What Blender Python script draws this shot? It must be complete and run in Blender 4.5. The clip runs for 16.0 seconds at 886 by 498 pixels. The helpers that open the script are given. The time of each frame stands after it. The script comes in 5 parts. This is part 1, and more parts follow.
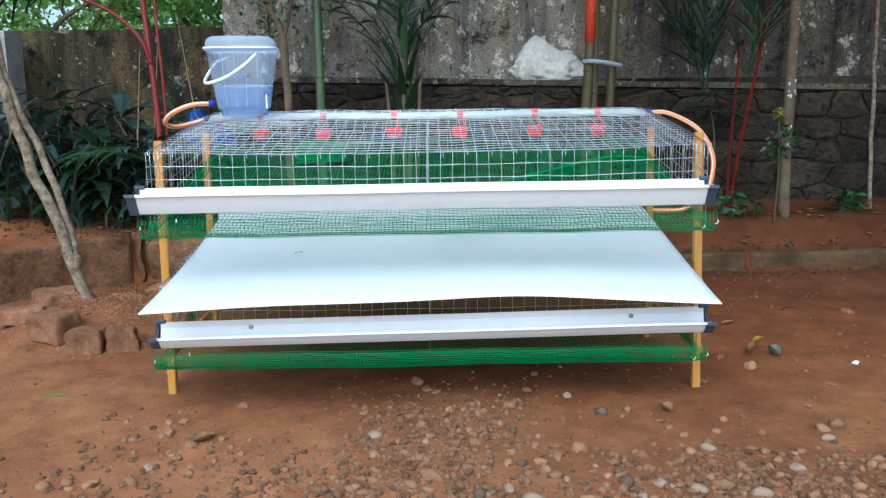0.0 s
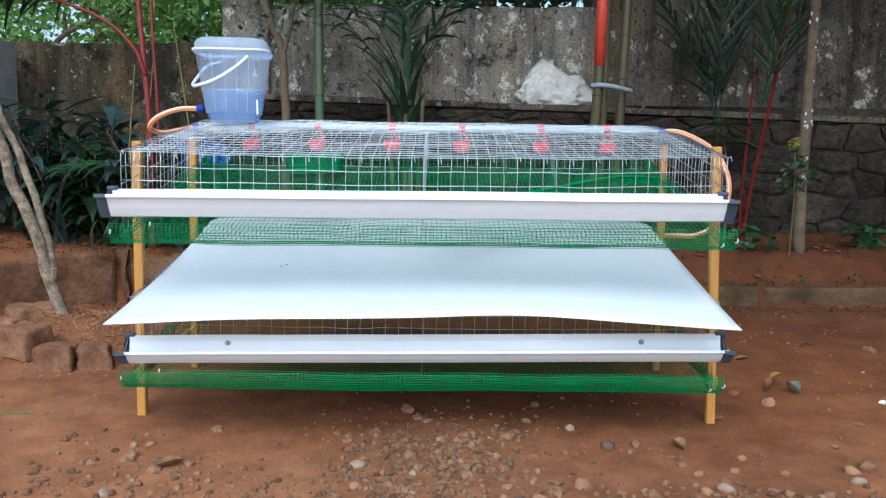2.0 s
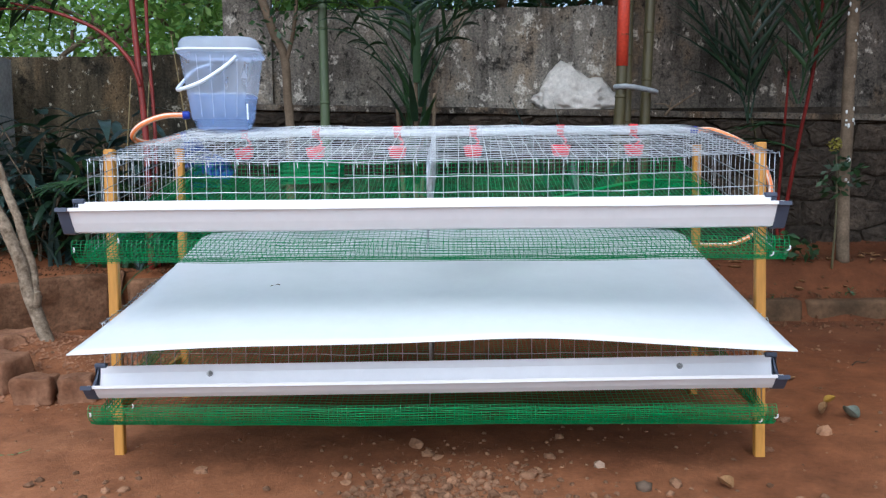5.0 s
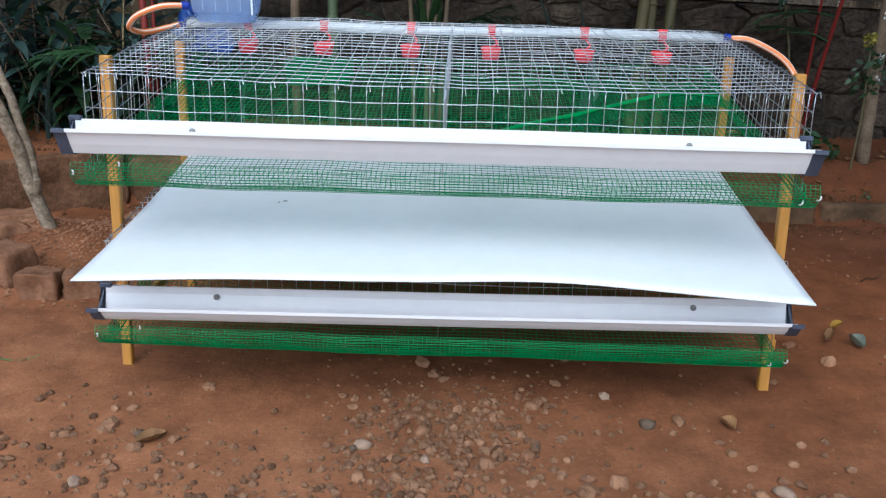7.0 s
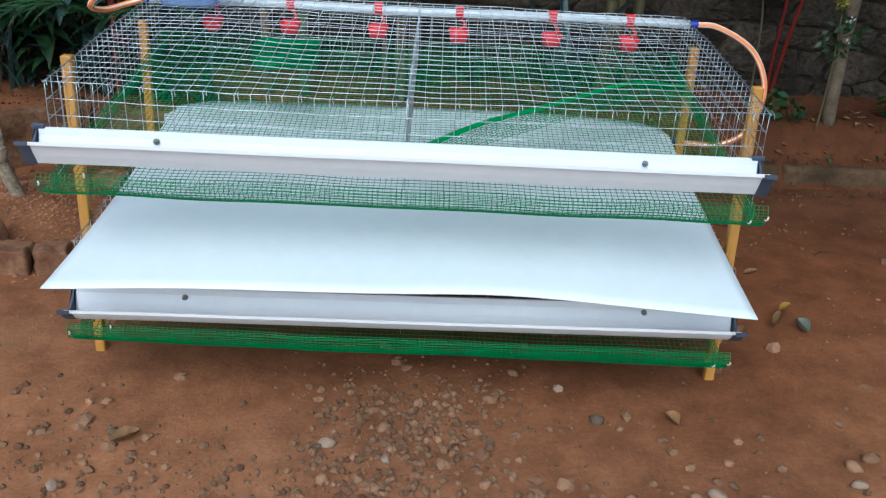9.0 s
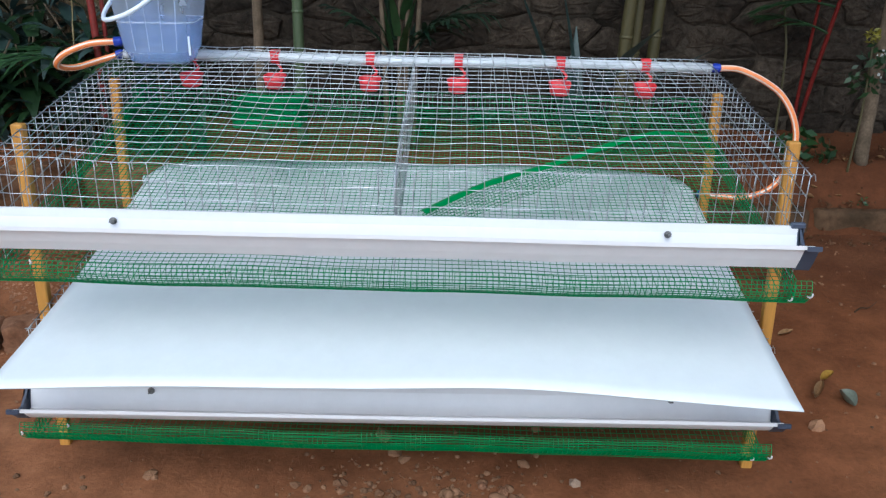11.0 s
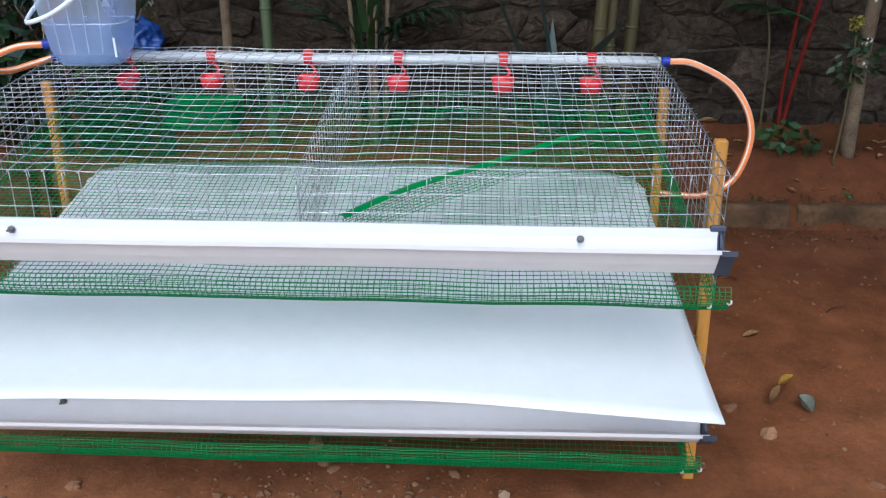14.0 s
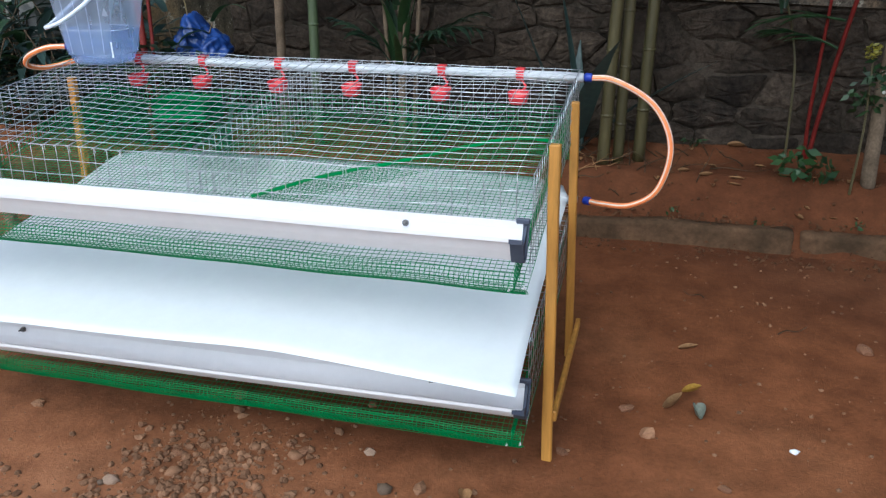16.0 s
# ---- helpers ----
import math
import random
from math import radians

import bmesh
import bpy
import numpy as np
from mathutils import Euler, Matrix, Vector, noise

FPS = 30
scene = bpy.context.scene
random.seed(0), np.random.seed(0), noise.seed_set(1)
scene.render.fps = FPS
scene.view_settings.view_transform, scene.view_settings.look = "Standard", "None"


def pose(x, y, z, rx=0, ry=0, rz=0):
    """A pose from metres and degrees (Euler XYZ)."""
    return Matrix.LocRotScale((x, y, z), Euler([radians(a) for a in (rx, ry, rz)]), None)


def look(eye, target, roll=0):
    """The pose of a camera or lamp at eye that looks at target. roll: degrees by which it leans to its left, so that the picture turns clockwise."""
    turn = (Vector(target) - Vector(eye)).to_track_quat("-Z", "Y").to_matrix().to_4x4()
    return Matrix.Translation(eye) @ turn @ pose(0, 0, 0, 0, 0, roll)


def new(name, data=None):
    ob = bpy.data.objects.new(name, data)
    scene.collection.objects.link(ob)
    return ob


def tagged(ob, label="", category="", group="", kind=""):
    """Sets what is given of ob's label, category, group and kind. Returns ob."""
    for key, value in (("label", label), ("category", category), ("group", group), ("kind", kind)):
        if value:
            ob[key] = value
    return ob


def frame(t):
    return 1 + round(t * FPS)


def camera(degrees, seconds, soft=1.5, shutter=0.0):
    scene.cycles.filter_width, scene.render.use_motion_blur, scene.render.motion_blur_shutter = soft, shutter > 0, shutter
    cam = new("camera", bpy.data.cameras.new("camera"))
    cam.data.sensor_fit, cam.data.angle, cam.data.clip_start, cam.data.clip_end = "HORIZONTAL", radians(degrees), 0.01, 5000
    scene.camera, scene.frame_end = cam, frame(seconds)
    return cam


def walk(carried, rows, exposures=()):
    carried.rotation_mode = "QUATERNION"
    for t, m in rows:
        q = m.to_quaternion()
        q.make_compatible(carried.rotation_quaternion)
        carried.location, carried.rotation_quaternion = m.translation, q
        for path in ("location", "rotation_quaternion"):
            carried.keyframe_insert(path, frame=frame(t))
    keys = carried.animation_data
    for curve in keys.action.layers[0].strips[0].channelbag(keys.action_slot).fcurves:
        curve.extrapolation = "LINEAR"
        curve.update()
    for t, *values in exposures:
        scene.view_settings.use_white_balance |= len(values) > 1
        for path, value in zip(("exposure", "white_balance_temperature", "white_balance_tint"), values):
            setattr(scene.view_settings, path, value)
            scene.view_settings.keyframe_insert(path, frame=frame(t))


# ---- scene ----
cam = camera(56.2, 16.0, 1.3)
PATH = [
    (0, (0.003, -2.252, 0.782), (0.025, -0.28, 0.45), -0.8),
    (0.5, (0.01, -2.224, 0.724), (0.011, -0.251, 0.398), -1.3),
    (1, (0.024, -2.173, 0.69), (0.021, -0.197, 0.38), -0.8),
    (1.5, (0.033, -2.139, 0.699), (0.038, -0.157, 0.433), 0.1),
    (2, (0.023, -2.098, 0.693), (0.037, -0.112, 0.458), 0.7),
    (2.5, (0.021, -2.074, 0.677), (0.035, -0.085, 0.466), 1.0),
    (3, (0.03, -2.035, 0.658), (0.036, -0.045, 0.464), 1.0),
    (3.2, (0.029, -2.03, 0.665), (0.038, -0.039, 0.474), 1.1),
    (5.5, (0.067, -1.817, 0.66), (0.019, 0.172, 0.461), -0.7),
    (6, (0.073, -1.788, 0.684), (0.009, 0.192, 0.404), -0.2),
    (6.1, (0.067, -1.785, 0.694), (0.007, 0.188, 0.373), 0.1),
    (6.5, (0.058, -1.773, 0.749), (0.003, 0.173, 0.289), 0.7),
    (7, (0.028, -1.773, 0.832), (-0.011, 0.144, 0.265), 1.6),
    (7.5, (0.02, -1.789, 0.911), (0.02, 0.085, 0.212), 2.3),
    (8, (0.025, -1.799, 0.977), (0.042, 0.046, 0.206), 1.6),
    (8.5, (0.035, -1.788, 1.026), (0.055, 0.048, 0.234), 2.3),
    (9, (0.053, -1.75, 1.053), (0.077, 0.09, 0.269), 2.9),
    (9.5, (0.072, -1.712, 1.065), (0.092, 0.136, 0.302), 3.0),
    (9.7, (0.082, -1.699, 1.068), (0.097, 0.152, 0.311), 2.8),
    (11.8, (0.095, -1.442, 1.06), (0.075, 0.43, 0.357), 0.6),
    (12, (0.092, -1.435, 1.056), (0.077, 0.437, 0.354), 0.5),
    (12.5, (0.107, -1.414, 1.058), (0.081, 0.457, 0.353), 0.8),
    (13, (0.119, -1.412, 1.06), (0.077, 0.455, 0.346), 1.1),
    (13.5, (0.161, -1.438, 1.061), (0.119, 0.425, 0.334), 0.6),
    (13.9, (0.272, -1.449, 1.071), (0.207, 0.411, 0.339), -0.4),
    (14, (0.302, -1.459, 1.071), (0.211, 0.399, 0.336), 0.1),
    (14.5, (0.443, -1.5, 1.072), (0.138, 0.333, 0.335), -1.4),
    (15, (0.602, -1.567, 1.069), (0.193, 0.253, 0.347), -1.3),
    (15.5, (0.749, -1.613, 1.07), (0.296, 0.203, 0.364), -0.4),
    (16, (0.923, -1.593, 1.076), (0.439, 0.222, 0.389), 0.2),
]
walk(cam, [(t, look(eye, target, roll)) for t, eye, target, roll in PATH],
     [(0, 0.59, 5280, -4), (3, 0.53, 5400, 2), (6, 0.38, 5520, 6), (8, 0.23, 5380, -1), (9.5, 0.17, 5330, -3), (12.5, 0.13, 5680, 8), (16, 0.31, 5600, 3)])

# ---- light ----
world = bpy.data.worlds.new("overcast_sky")
scene.world = world
world.use_nodes = True
wn, wl = world.node_tree.nodes, world.node_tree.links
sky = wn.new("ShaderNodeTexSky")
sky.sky_type = "NISHITA"
sky.sun_disc = False
sky.sun_elevation, sky.sun_rotation = radians(48), radians(192)
sky.dust_density, sky.ozone_density = 3.0, 1.0
pale = wn.new("ShaderNodeHueSaturation")
pale.inputs["Saturation"].default_value = 0.7
wl.new(sky.outputs[0], pale.inputs["Color"])
wl.new(pale.outputs[0], wn["Background"].inputs["Color"])
wn["Background"].inputs["Strength"].default_value = 0.15
sun = new("sun", bpy.data.lights.new("sun", "SUN"))
sun.data.energy, sun.data.angle, sun.data.color = 1.5, radians(70), (0.97, 0.98, 1.0)
sun.matrix_world = look((-1.0, -5.3, 4.5), (0, 0, 0))


# ---- materials ----
def nodes_of(m):
    m.use_nodes = True
    return m.node_tree.nodes, m.node_tree.links, m.node_tree.nodes["Principled BSDF"]


def ramp_node(n, stops):
    r = n.new("ShaderNodeValToRGB")
    while len(r.color_ramp.elements) < len(stops):
        r.color_ramp.elements.new(0.5)
    for e, (p, c) in zip(r.color_ramp.elements, stops):
        e.position, e.color = p, (*c, 1)
    return r


def noise_node(n, l, coord, scale, detail=6.0, rough=0.6, stretch=None):
    t = n.new("ShaderNodeTexNoise")
    t.inputs["Scale"].default_value, t.inputs["Detail"].default_value, t.inputs["Roughness"].default_value = scale, detail, rough
    if stretch:
        mp = n.new("ShaderNodeMapping")
        mp.inputs["Scale"].default_value = stretch
        l.new(coord, mp.inputs["Vector"])
        coord = mp.outputs[0]
    l.new(coord, t.inputs["Vector"])
    return t


def mixed(n, l, a, b, fac, mode="MIX"):
    x = n.new("ShaderNodeMix")
    x.data_type, x.blend_type = "RGBA", mode
    for slot, v in ((6, a), (7, b), (0, fac)):
        if isinstance(v, tuple):
            x.inputs[slot].default_value = (*v, 1)
        elif isinstance(v, (int, float)):
            x.inputs[slot].default_value = v
        else:
            l.new(v, x.inputs[slot])
    return x.outputs[2]


def bumped(n, l, b, height, strength, distance):
    u = n.new("ShaderNodeBump")
    u.inputs["Strength"].default_value, u.inputs["Distance"].default_value = strength, distance
    l.new(height, u.inputs["Height"])
    l.new(u.outputs[0], b.inputs["Normal"])


def surface(name, c1, c2, coarse=6.0, fine=60.0, rough=0.6, metal=0.0, bump=0.3, depth=0.003, spread=0.0, stretch=None, coat=0.0, grain=0.2):
    """Two colours mixed by coarse and fine noise, with fine relief; spread varies the brightness from piece to piece."""
    m = bpy.data.materials.new(name)
    n, l, b = nodes_of(m)
    co = n.new("ShaderNodeTexCoord").outputs["Object"]
    a = noise_node(n, l, co, coarse, 5.0, 0.6, stretch)
    f = noise_node(n, l, co, fine, 5.0, 0.7, stretch)
    r = ramp_node(n, [(0.3, c1), (0.7, c2)])
    l.new(a.outputs["Fac"], r.inputs[0])
    lo, hi = 1 - 1.4 * grain, 1 + 0.75 * grain
    g = ramp_node(n, [(0.3, (lo, lo, lo)), (0.7, (hi, hi, hi))])
    l.new(f.outputs["Fac"], g.inputs[0])
    col = mixed(n, l, r.outputs[0], g.outputs[0], 1.0, "MULTIPLY")
    if spread:
        info = n.new("ShaderNodeObjectInfo")
        geo = n.new("ShaderNodeNewGeometry")
        add = n.new("ShaderNodeMath")
        add.operation = "ADD"
        l.new(info.outputs["Random"], add.inputs[0])
        l.new(geo.outputs["Random Per Island"], add.inputs[1])
        s = n.new("ShaderNodeMapRange")
        s.inputs["From Max"].default_value = 2.0
        s.inputs["To Min"].default_value, s.inputs["To Max"].default_value = 1 - spread, 1 + spread
        l.new(add.outputs[0], s.inputs["Value"])
        cm = n.new("ShaderNodeVectorMath")
        cm.operation = "SCALE"
        l.new(col, cm.inputs[0])
        l.new(s.outputs[0], cm.inputs["Scale"])
        col = cm.outputs[0]
    l.new(col, b.inputs["Base Color"])
    b.inputs["Roughness"].default_value, b.inputs["Metallic"].default_value = rough, metal
    b.inputs["Coat Weight"].default_value = coat
    b.inputs["Specular IOR Level"].default_value = 0.5 if rough < 0.6 else 0.12
    if bump:
        bumped(n, l, b, f.outputs["Fac"], bump, depth)
    return m


def soil_material():
    m = bpy.data.materials.new("red_soil")
    n, l, b = nodes_of(m)
    co = n.new("ShaderNodeTexCoord").outputs["Object"]
    big = noise_node(n, l, co, 1.3, 4.0, 0.55)
    mid = noise_node(n, l, co, 9.0, 6.0, 0.65)
    fine = noise_node(n, l, co, 90.0, 6.0, 0.75)
    r1 = ramp_node(n, [(0.32, (0.128, 0.043, 0.0160)), (0.5, (0.182, 0.064, 0.0245)), (0.7, (0.245, 0.096, 0.040))])
    l.new(big.outputs["Fac"], r1.inputs[0])
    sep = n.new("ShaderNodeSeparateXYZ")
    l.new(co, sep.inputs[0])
    # soil tone by position and noise: paler at front left, darker at back right
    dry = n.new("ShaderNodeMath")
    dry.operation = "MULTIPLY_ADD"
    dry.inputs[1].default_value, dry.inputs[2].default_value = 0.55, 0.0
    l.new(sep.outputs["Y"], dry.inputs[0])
    tone_xy = n.new("ShaderNodeMath")
    tone_xy.operation = "MULTIPLY_ADD"
    tone_xy.inputs[1].default_value = 0.28
    l.new(sep.outputs["X"], tone_xy.inputs[0])
    l.new(dry.outputs[0], tone_xy.inputs[2])
    tone_mix = n.new("ShaderNodeMath")
    tone_mix.operation = "MULTIPLY_ADD"
    tone_mix.inputs[1].default_value = 0.9
    l.new(big.outputs["Fac"], tone_mix.inputs[0])
    l.new(tone_xy.outputs[0], tone_mix.inputs[2])
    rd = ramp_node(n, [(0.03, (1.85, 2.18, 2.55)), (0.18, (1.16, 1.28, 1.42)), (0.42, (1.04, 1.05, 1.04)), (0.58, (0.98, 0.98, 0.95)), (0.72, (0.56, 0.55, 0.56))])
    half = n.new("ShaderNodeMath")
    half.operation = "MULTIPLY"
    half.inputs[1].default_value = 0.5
    l.new(tone_mix.outputs[0], half.inputs[0])
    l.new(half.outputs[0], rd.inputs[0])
    r2 = ramp_node(n, [(0.3, (0.66, 0.64, 0.62)), (0.52, (1.0, 1.0, 1.0)), (0.75, (1.34, 1.37, 1.42))])
    l.new(mid.outputs["Fac"], r2.inputs[0])
    r3 = ramp_node(n, [(0.3, (0.80, 0.79, 0.78)), (0.5, (1.0, 1.0, 1.0)), (0.72, (1.18, 1.19, 1.21))])
    l.new(fine.outputs["Fac"], r3.inputs[0])
    c = mixed(n, l, r1.outputs[0], r2.outputs[0], 1.0, "MULTIPLY")
    c = mixed(n, l, c, r3.outputs[0], 1.0, "MULTIPLY")
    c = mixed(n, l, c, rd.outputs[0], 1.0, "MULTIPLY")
    l.new(c, b.inputs["Base Color"])
    b.inputs["Roughness"].default_value = 0.85
    b.inputs["Specular IOR Level"].default_value = 0.15
    add = n.new("ShaderNodeMath")
    add.operation = "ADD"
    l.new(fine.outputs["Fac"], add.inputs[0])
    l.new(mid.outputs["Fac"], add.inputs[1])
    bumped(n, l, b, add.outputs[0], 0.45, 0.010)
    return m


def plaster_material(name, dark, mid_c, light, brown, bare=0.0):
    """Old cement render with black mould, flaking pale lichen, rust-brown patches and rain streaks."""
    m = bpy.data.materials.new(name)
    n, l, b = nodes_of(m)
    co = n.new("ShaderNodeTexCoord").outputs["Object"]
    big = noise_node(n, l, co, 2.1, 5.0, 0.6)
    tone = noise_node(n, l, co, 3.3, 6.0, 0.65, (1.3, 1.0, 0.8))
    blot = noise_node(n, l, co, 6.5, 9.0, 0.74)
    chip = noise_node(n, l, co, 24.0, 5.0, 0.7, (1.0, 1.0, 0.6))
    pit = noise_node(n, l, co, 40.0, 5.0, 0.75, (1.0, 1.0, 0.55))
    speck = noise_node(n, l, co, 95.0, 5.0, 0.8)
    streak = noise_node(n, l, co, 7.0, 6.0, 0.62, (1.0, 1.0, 0.11))
    r = ramp_node(n, [(0.32, dark), (0.50, mid_c), (0.64, tuple(1.25 * v for v in mid_c))])
    l.new(big.outputs["Fac"], r.inputs[0])
    rt = ramp_node(n, [(0.52, (0, 0, 0)), (0.66, (0.85, 0.85, 0.85))])
    l.new(tone.outputs["Fac"], rt.inputs[0])
    c = mixed(n, l, r.outputs[0], brown, rt.outputs[0])
    rs = ramp_node(n, [(0.36, (0.34, 0.34, 0.34)), (0.50, (0.95, 0.95, 0.94)), (0.64, (1.2, 1.18, 1.13))])
    l.new(streak.outputs["Fac"], rs.inputs[0])
    c = mixed(n, l, c, rs.outputs[0], 1.0, "MULTIPLY")
    rb = ramp_node(n, [(0.565 + bare, (0, 0, 0)), (0.62 + bare, (0.9, 0.9, 0.9))])
    l.new(blot.outputs["Fac"], rb.inputs[0])
    c = mixed(n, l, c, light, rb.outputs[0])
    rc = ramp_node(n, [(0.585 + bare, (0, 0, 0)), (0.63 + bare, (0.8, 0.8, 0.8))])
    l.new(chip.outputs["Fac"], rc.inputs[0])
    c = mixed(n, l, c, light, rc.outputs[0])
    rd = ramp_node(n, [(0.36, (1, 1, 1)), (0.45, (0, 0, 0))])
    l.new(blot.outputs["Fac"], rd.inputs[0])
    c = mixed(n, l, c, tuple(0.4 * v for v in dark), rd.outputs[0])
    rh = ramp_node(n, [(0.36, (0.9, 0.9, 0.9)), (0.43, (0, 0, 0))])
    l.new(pit.outputs["Fac"], rh.inputs[0])
    c = mixed(n, l, c, tuple(0.35 * v for v in dark), rh.outputs[0])
    rp = ramp_node(n, [(0.36, (0.5, 0.5, 0.5)), (0.5, (1.0, 1.0, 1.0)), (0.64, (1.5, 1.5, 1.46))])
    l.new(speck.outputs["Fac"], rp.inputs[0])
    c = mixed(n, l, c, rp.outputs[0], 1.0, "MULTIPLY")
    l.new(c, b.inputs["Base Color"])
    b.inputs["Roughness"].default_value = 0.92
    b.inputs["Specular IOR Level"].default_value = 0.12
    bumped(n, l, b, chip.outputs["Fac"], 0.7, 0.014)
    return m


def leaf_material(name, c1, c2, gloss=0.45):
    m = bpy.data.materials.new(name)
    n, l, b = nodes_of(m)
    geo = n.new("ShaderNodeNewGeometry")
    r = ramp_node(n, [(0.0, c1), (1.0, c2)])
    l.new(geo.outputs["Random Per Island"], r.inputs[0])
    co = n.new("ShaderNodeTexCoord").outputs["Object"]
    f = noise_node(n, l, co, 40.0)
    g = ramp_node(n, [(0.3, (0.75, 0.75, 0.75)), (0.7, (1.2, 1.2, 1.1))])
    l.new(f.outputs["Fac"], g.inputs[0])
    col = mixed(n, l, r.outputs[0], g.outputs[0], 1.0, "MULTIPLY")
    l.new(col, b.inputs["Base Color"])
    b.inputs["Roughness"].default_value = gloss
    t = n.new("ShaderNodeBsdfTranslucent")
    l.new(col, t.inputs["Color"])
    mx = n.new("ShaderNodeMixShader")
    mx.inputs[0].default_value = 0.3
    l.new(b.outputs[0], mx.inputs[1])
    l.new(t.outputs[0], mx.inputs[2])
    l.new(mx.outputs[0], n["Material Output"].inputs["Surface"])
    return m


def clear_plastic(name, tint, clear, rough):
    m = bpy.data.materials.new(name)
    n, l, b = nodes_of(m)
    b.inputs["Base Color"].default_value = (*tint, 1)
    b.inputs["Roughness"].default_value = rough
    t = n.new("ShaderNodeBsdfTransparent")
    t.inputs["Color"].default_value = (0.93, 0.95, 1.0, 1)
    co = n.new("ShaderNodeTexCoord").outputs["Object"]
    f = noise_node(n, l, co, 14.0, 3.0, 0.5, (1, 1, 0.3))
    s = n.new("ShaderNodeMapRange")
    s.inputs["To Min"].default_value, s.inputs["To Max"].default_value = clear - 0.1, clear + 0.1
    l.new(f.outputs["Fac"], s.inputs["Value"])
    mx = n.new("ShaderNodeMixShader")
    glow = n.new("ShaderNodeBsdfTranslucent")
    glow.inputs["Color"].default_value = (*tint, 1)
    both = n.new("ShaderNodeMixShader")
    both.inputs[0].default_value = 0.5
    l.new(b.outputs[0], both.inputs[1])
    l.new(glow.outputs[0], both.inputs[2])
    l.new(s.outputs[0], mx.inputs[0])
    l.new(both.outputs[0], mx.inputs[1])
    l.new(t.outputs[0], mx.inputs[2])
    l.new(mx.outputs[0], n["Material Output"].inputs["Surface"])
    return m


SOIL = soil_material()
PLASTER = plaster_material("mouldy_plaster", (0.056, 0.051, 0.044), (0.165, 0.147, 0.125), (0.50, 0.455, 0.39), (0.22, 0.165, 0.112), 0.008)
PLASTER_TALL = plaster_material("dark_mouldy_plaster", (0.040, 0.035, 0.029), (0.100, 0.085, 0.070), (0.44, 0.39, 0.32), (0.16, 0.105, 0.058), 0.03)
PLASTER_LOW = plaster_material("brown_mouldy_plaster", (0.034, 0.030, 0.022), (0.082, 0.064, 0.040), (0.38, 0.35, 0.28), (0.150, 0.098, 0.050), 0.045)
RUBBLE = surface("dark_rubble_stone", (0.020, 0.0155, 0.012), (0.066, 0.049, 0.035), 7, 45, 0.85, bump=0.9, depth=0.014, spread=0.6, grain=0.5)
MORTAR = surface("old_mortar", (0.010, 0.0075, 0.005), (0.080, 0.063, 0.047), 4, 50, 0.95, bump=0.7, depth=0.012, grain=0.45)
KERB_RED = surface("red_laterite_kerb", (0.085, 0.038, 0.018), (0.255, 0.135, 0.074), 8, 55, 0.9, bump=0.7, depth=0.010, grain=0.35)
KERB = surface("muddy_laterite_kerb", (0.038, 0.024, 0.013), (0.135, 0.076, 0.041), 7, 55, 0.9, bump=0.6, depth=0.008)
LATERITE = surface("laterite_stone", (0.165, 0.072, 0.036), (0.32, 0.165, 0.095), 9, 70, 0.9, bump=0.6, depth=0.006, spread=0.3)
PEBBLE = surface("grey_brown_pebble", (0.165, 0.080, 0.042), (0.315, 0.172, 0.096), 30, 220, 0.85, bump=0.4, depth=0.002, spread=0.55)
CRUMB = surface("dark_soil_crumb", (0.060, 0.029, 0.014), (0.125, 0.058, 0.028), 30, 200, 0.9, bump=0.4, depth=0.002, spread=0.4)
PALE_STONE = surface("pale_quartz_stone", (0.26, 0.16, 0.105), (0.42, 0.30, 0.215), 30, 200, 0.8, bump=0.4, depth=0.002)
GREY_STONE = surface("grey_river_stone", (0.095, 0.063, 0.042), (0.17, 0.120, 0.084), 30, 200, 0.8, bump=0.4, depth=0.002)
WOOD = surface("ochre_painted_wood", (0.46, 0.205, 0.032), (0.56, 0.27, 0.05), 5, 55, 0.55, bump=0.25, depth=0.002, stretch=(1, 1, 0.12))
WIRE = surface("galvanised_wire", (0.42, 0.44, 0.47), (0.66, 0.68, 0.71), 20, 200, 0.33, 0.92, bump=0.15, depth=0.0005)
NET = leaf_material("green_plastic_net", (0.0, 0.20, 0.058), (0.002, 0.30, 0.082), 0.4)
NET_SOLID = surface("green_net_selvage", (0.0, 0.20, 0.040), (0.002, 0.26, 0.055), 10, 120, 0.45, bump=0.2, depth=0.001, grain=0.025)
PVC = surface("white_pvc", (0.74, 0.722, 0.735), (0.77, 0.752, 0.765), 3, 30, 0.32, bump=0.05, depth=0.0005, grain=0.025)
SHEET = surface("white_plastic_sheet", (0.715, 0.735, 0.74), (0.75, 0.765, 0.77), 2.5, 18, 0.4, bump=0.05, depth=0.0006, grain=0.025)
CAP = surface("slate_blue_plastic", (0.045, 0.055, 0.085), (0.065, 0.078, 0.115), 15, 90, 0.45, bump=0.1, depth=0.001, grain=0.025)
STEEL = surface("dull_steel", (0.14, 0.135, 0.13), (0.30, 0.29, 0.28), 40, 300, 0.35, 0.9, bump=0.1, depth=0.0005)
RED = surface("red_plastic", (0.60, 0.022, 0.030), (0.72, 0.040, 0.048), 20, 100, 0.4, bump=0, grain=0.025)
PIPE = surface("grey_white_pipe", (0.58, 0.60, 0.63), (0.70, 0.72, 0.75), 12, 80, 0.35, bump=0.05, depth=0.0005, grain=0.025)
BLUE = surface("blue_fitting", (0.008, 0.025, 0.26), (0.012, 0.04, 0.36), 20, 100, 0.4, bump=0, grain=0.025)
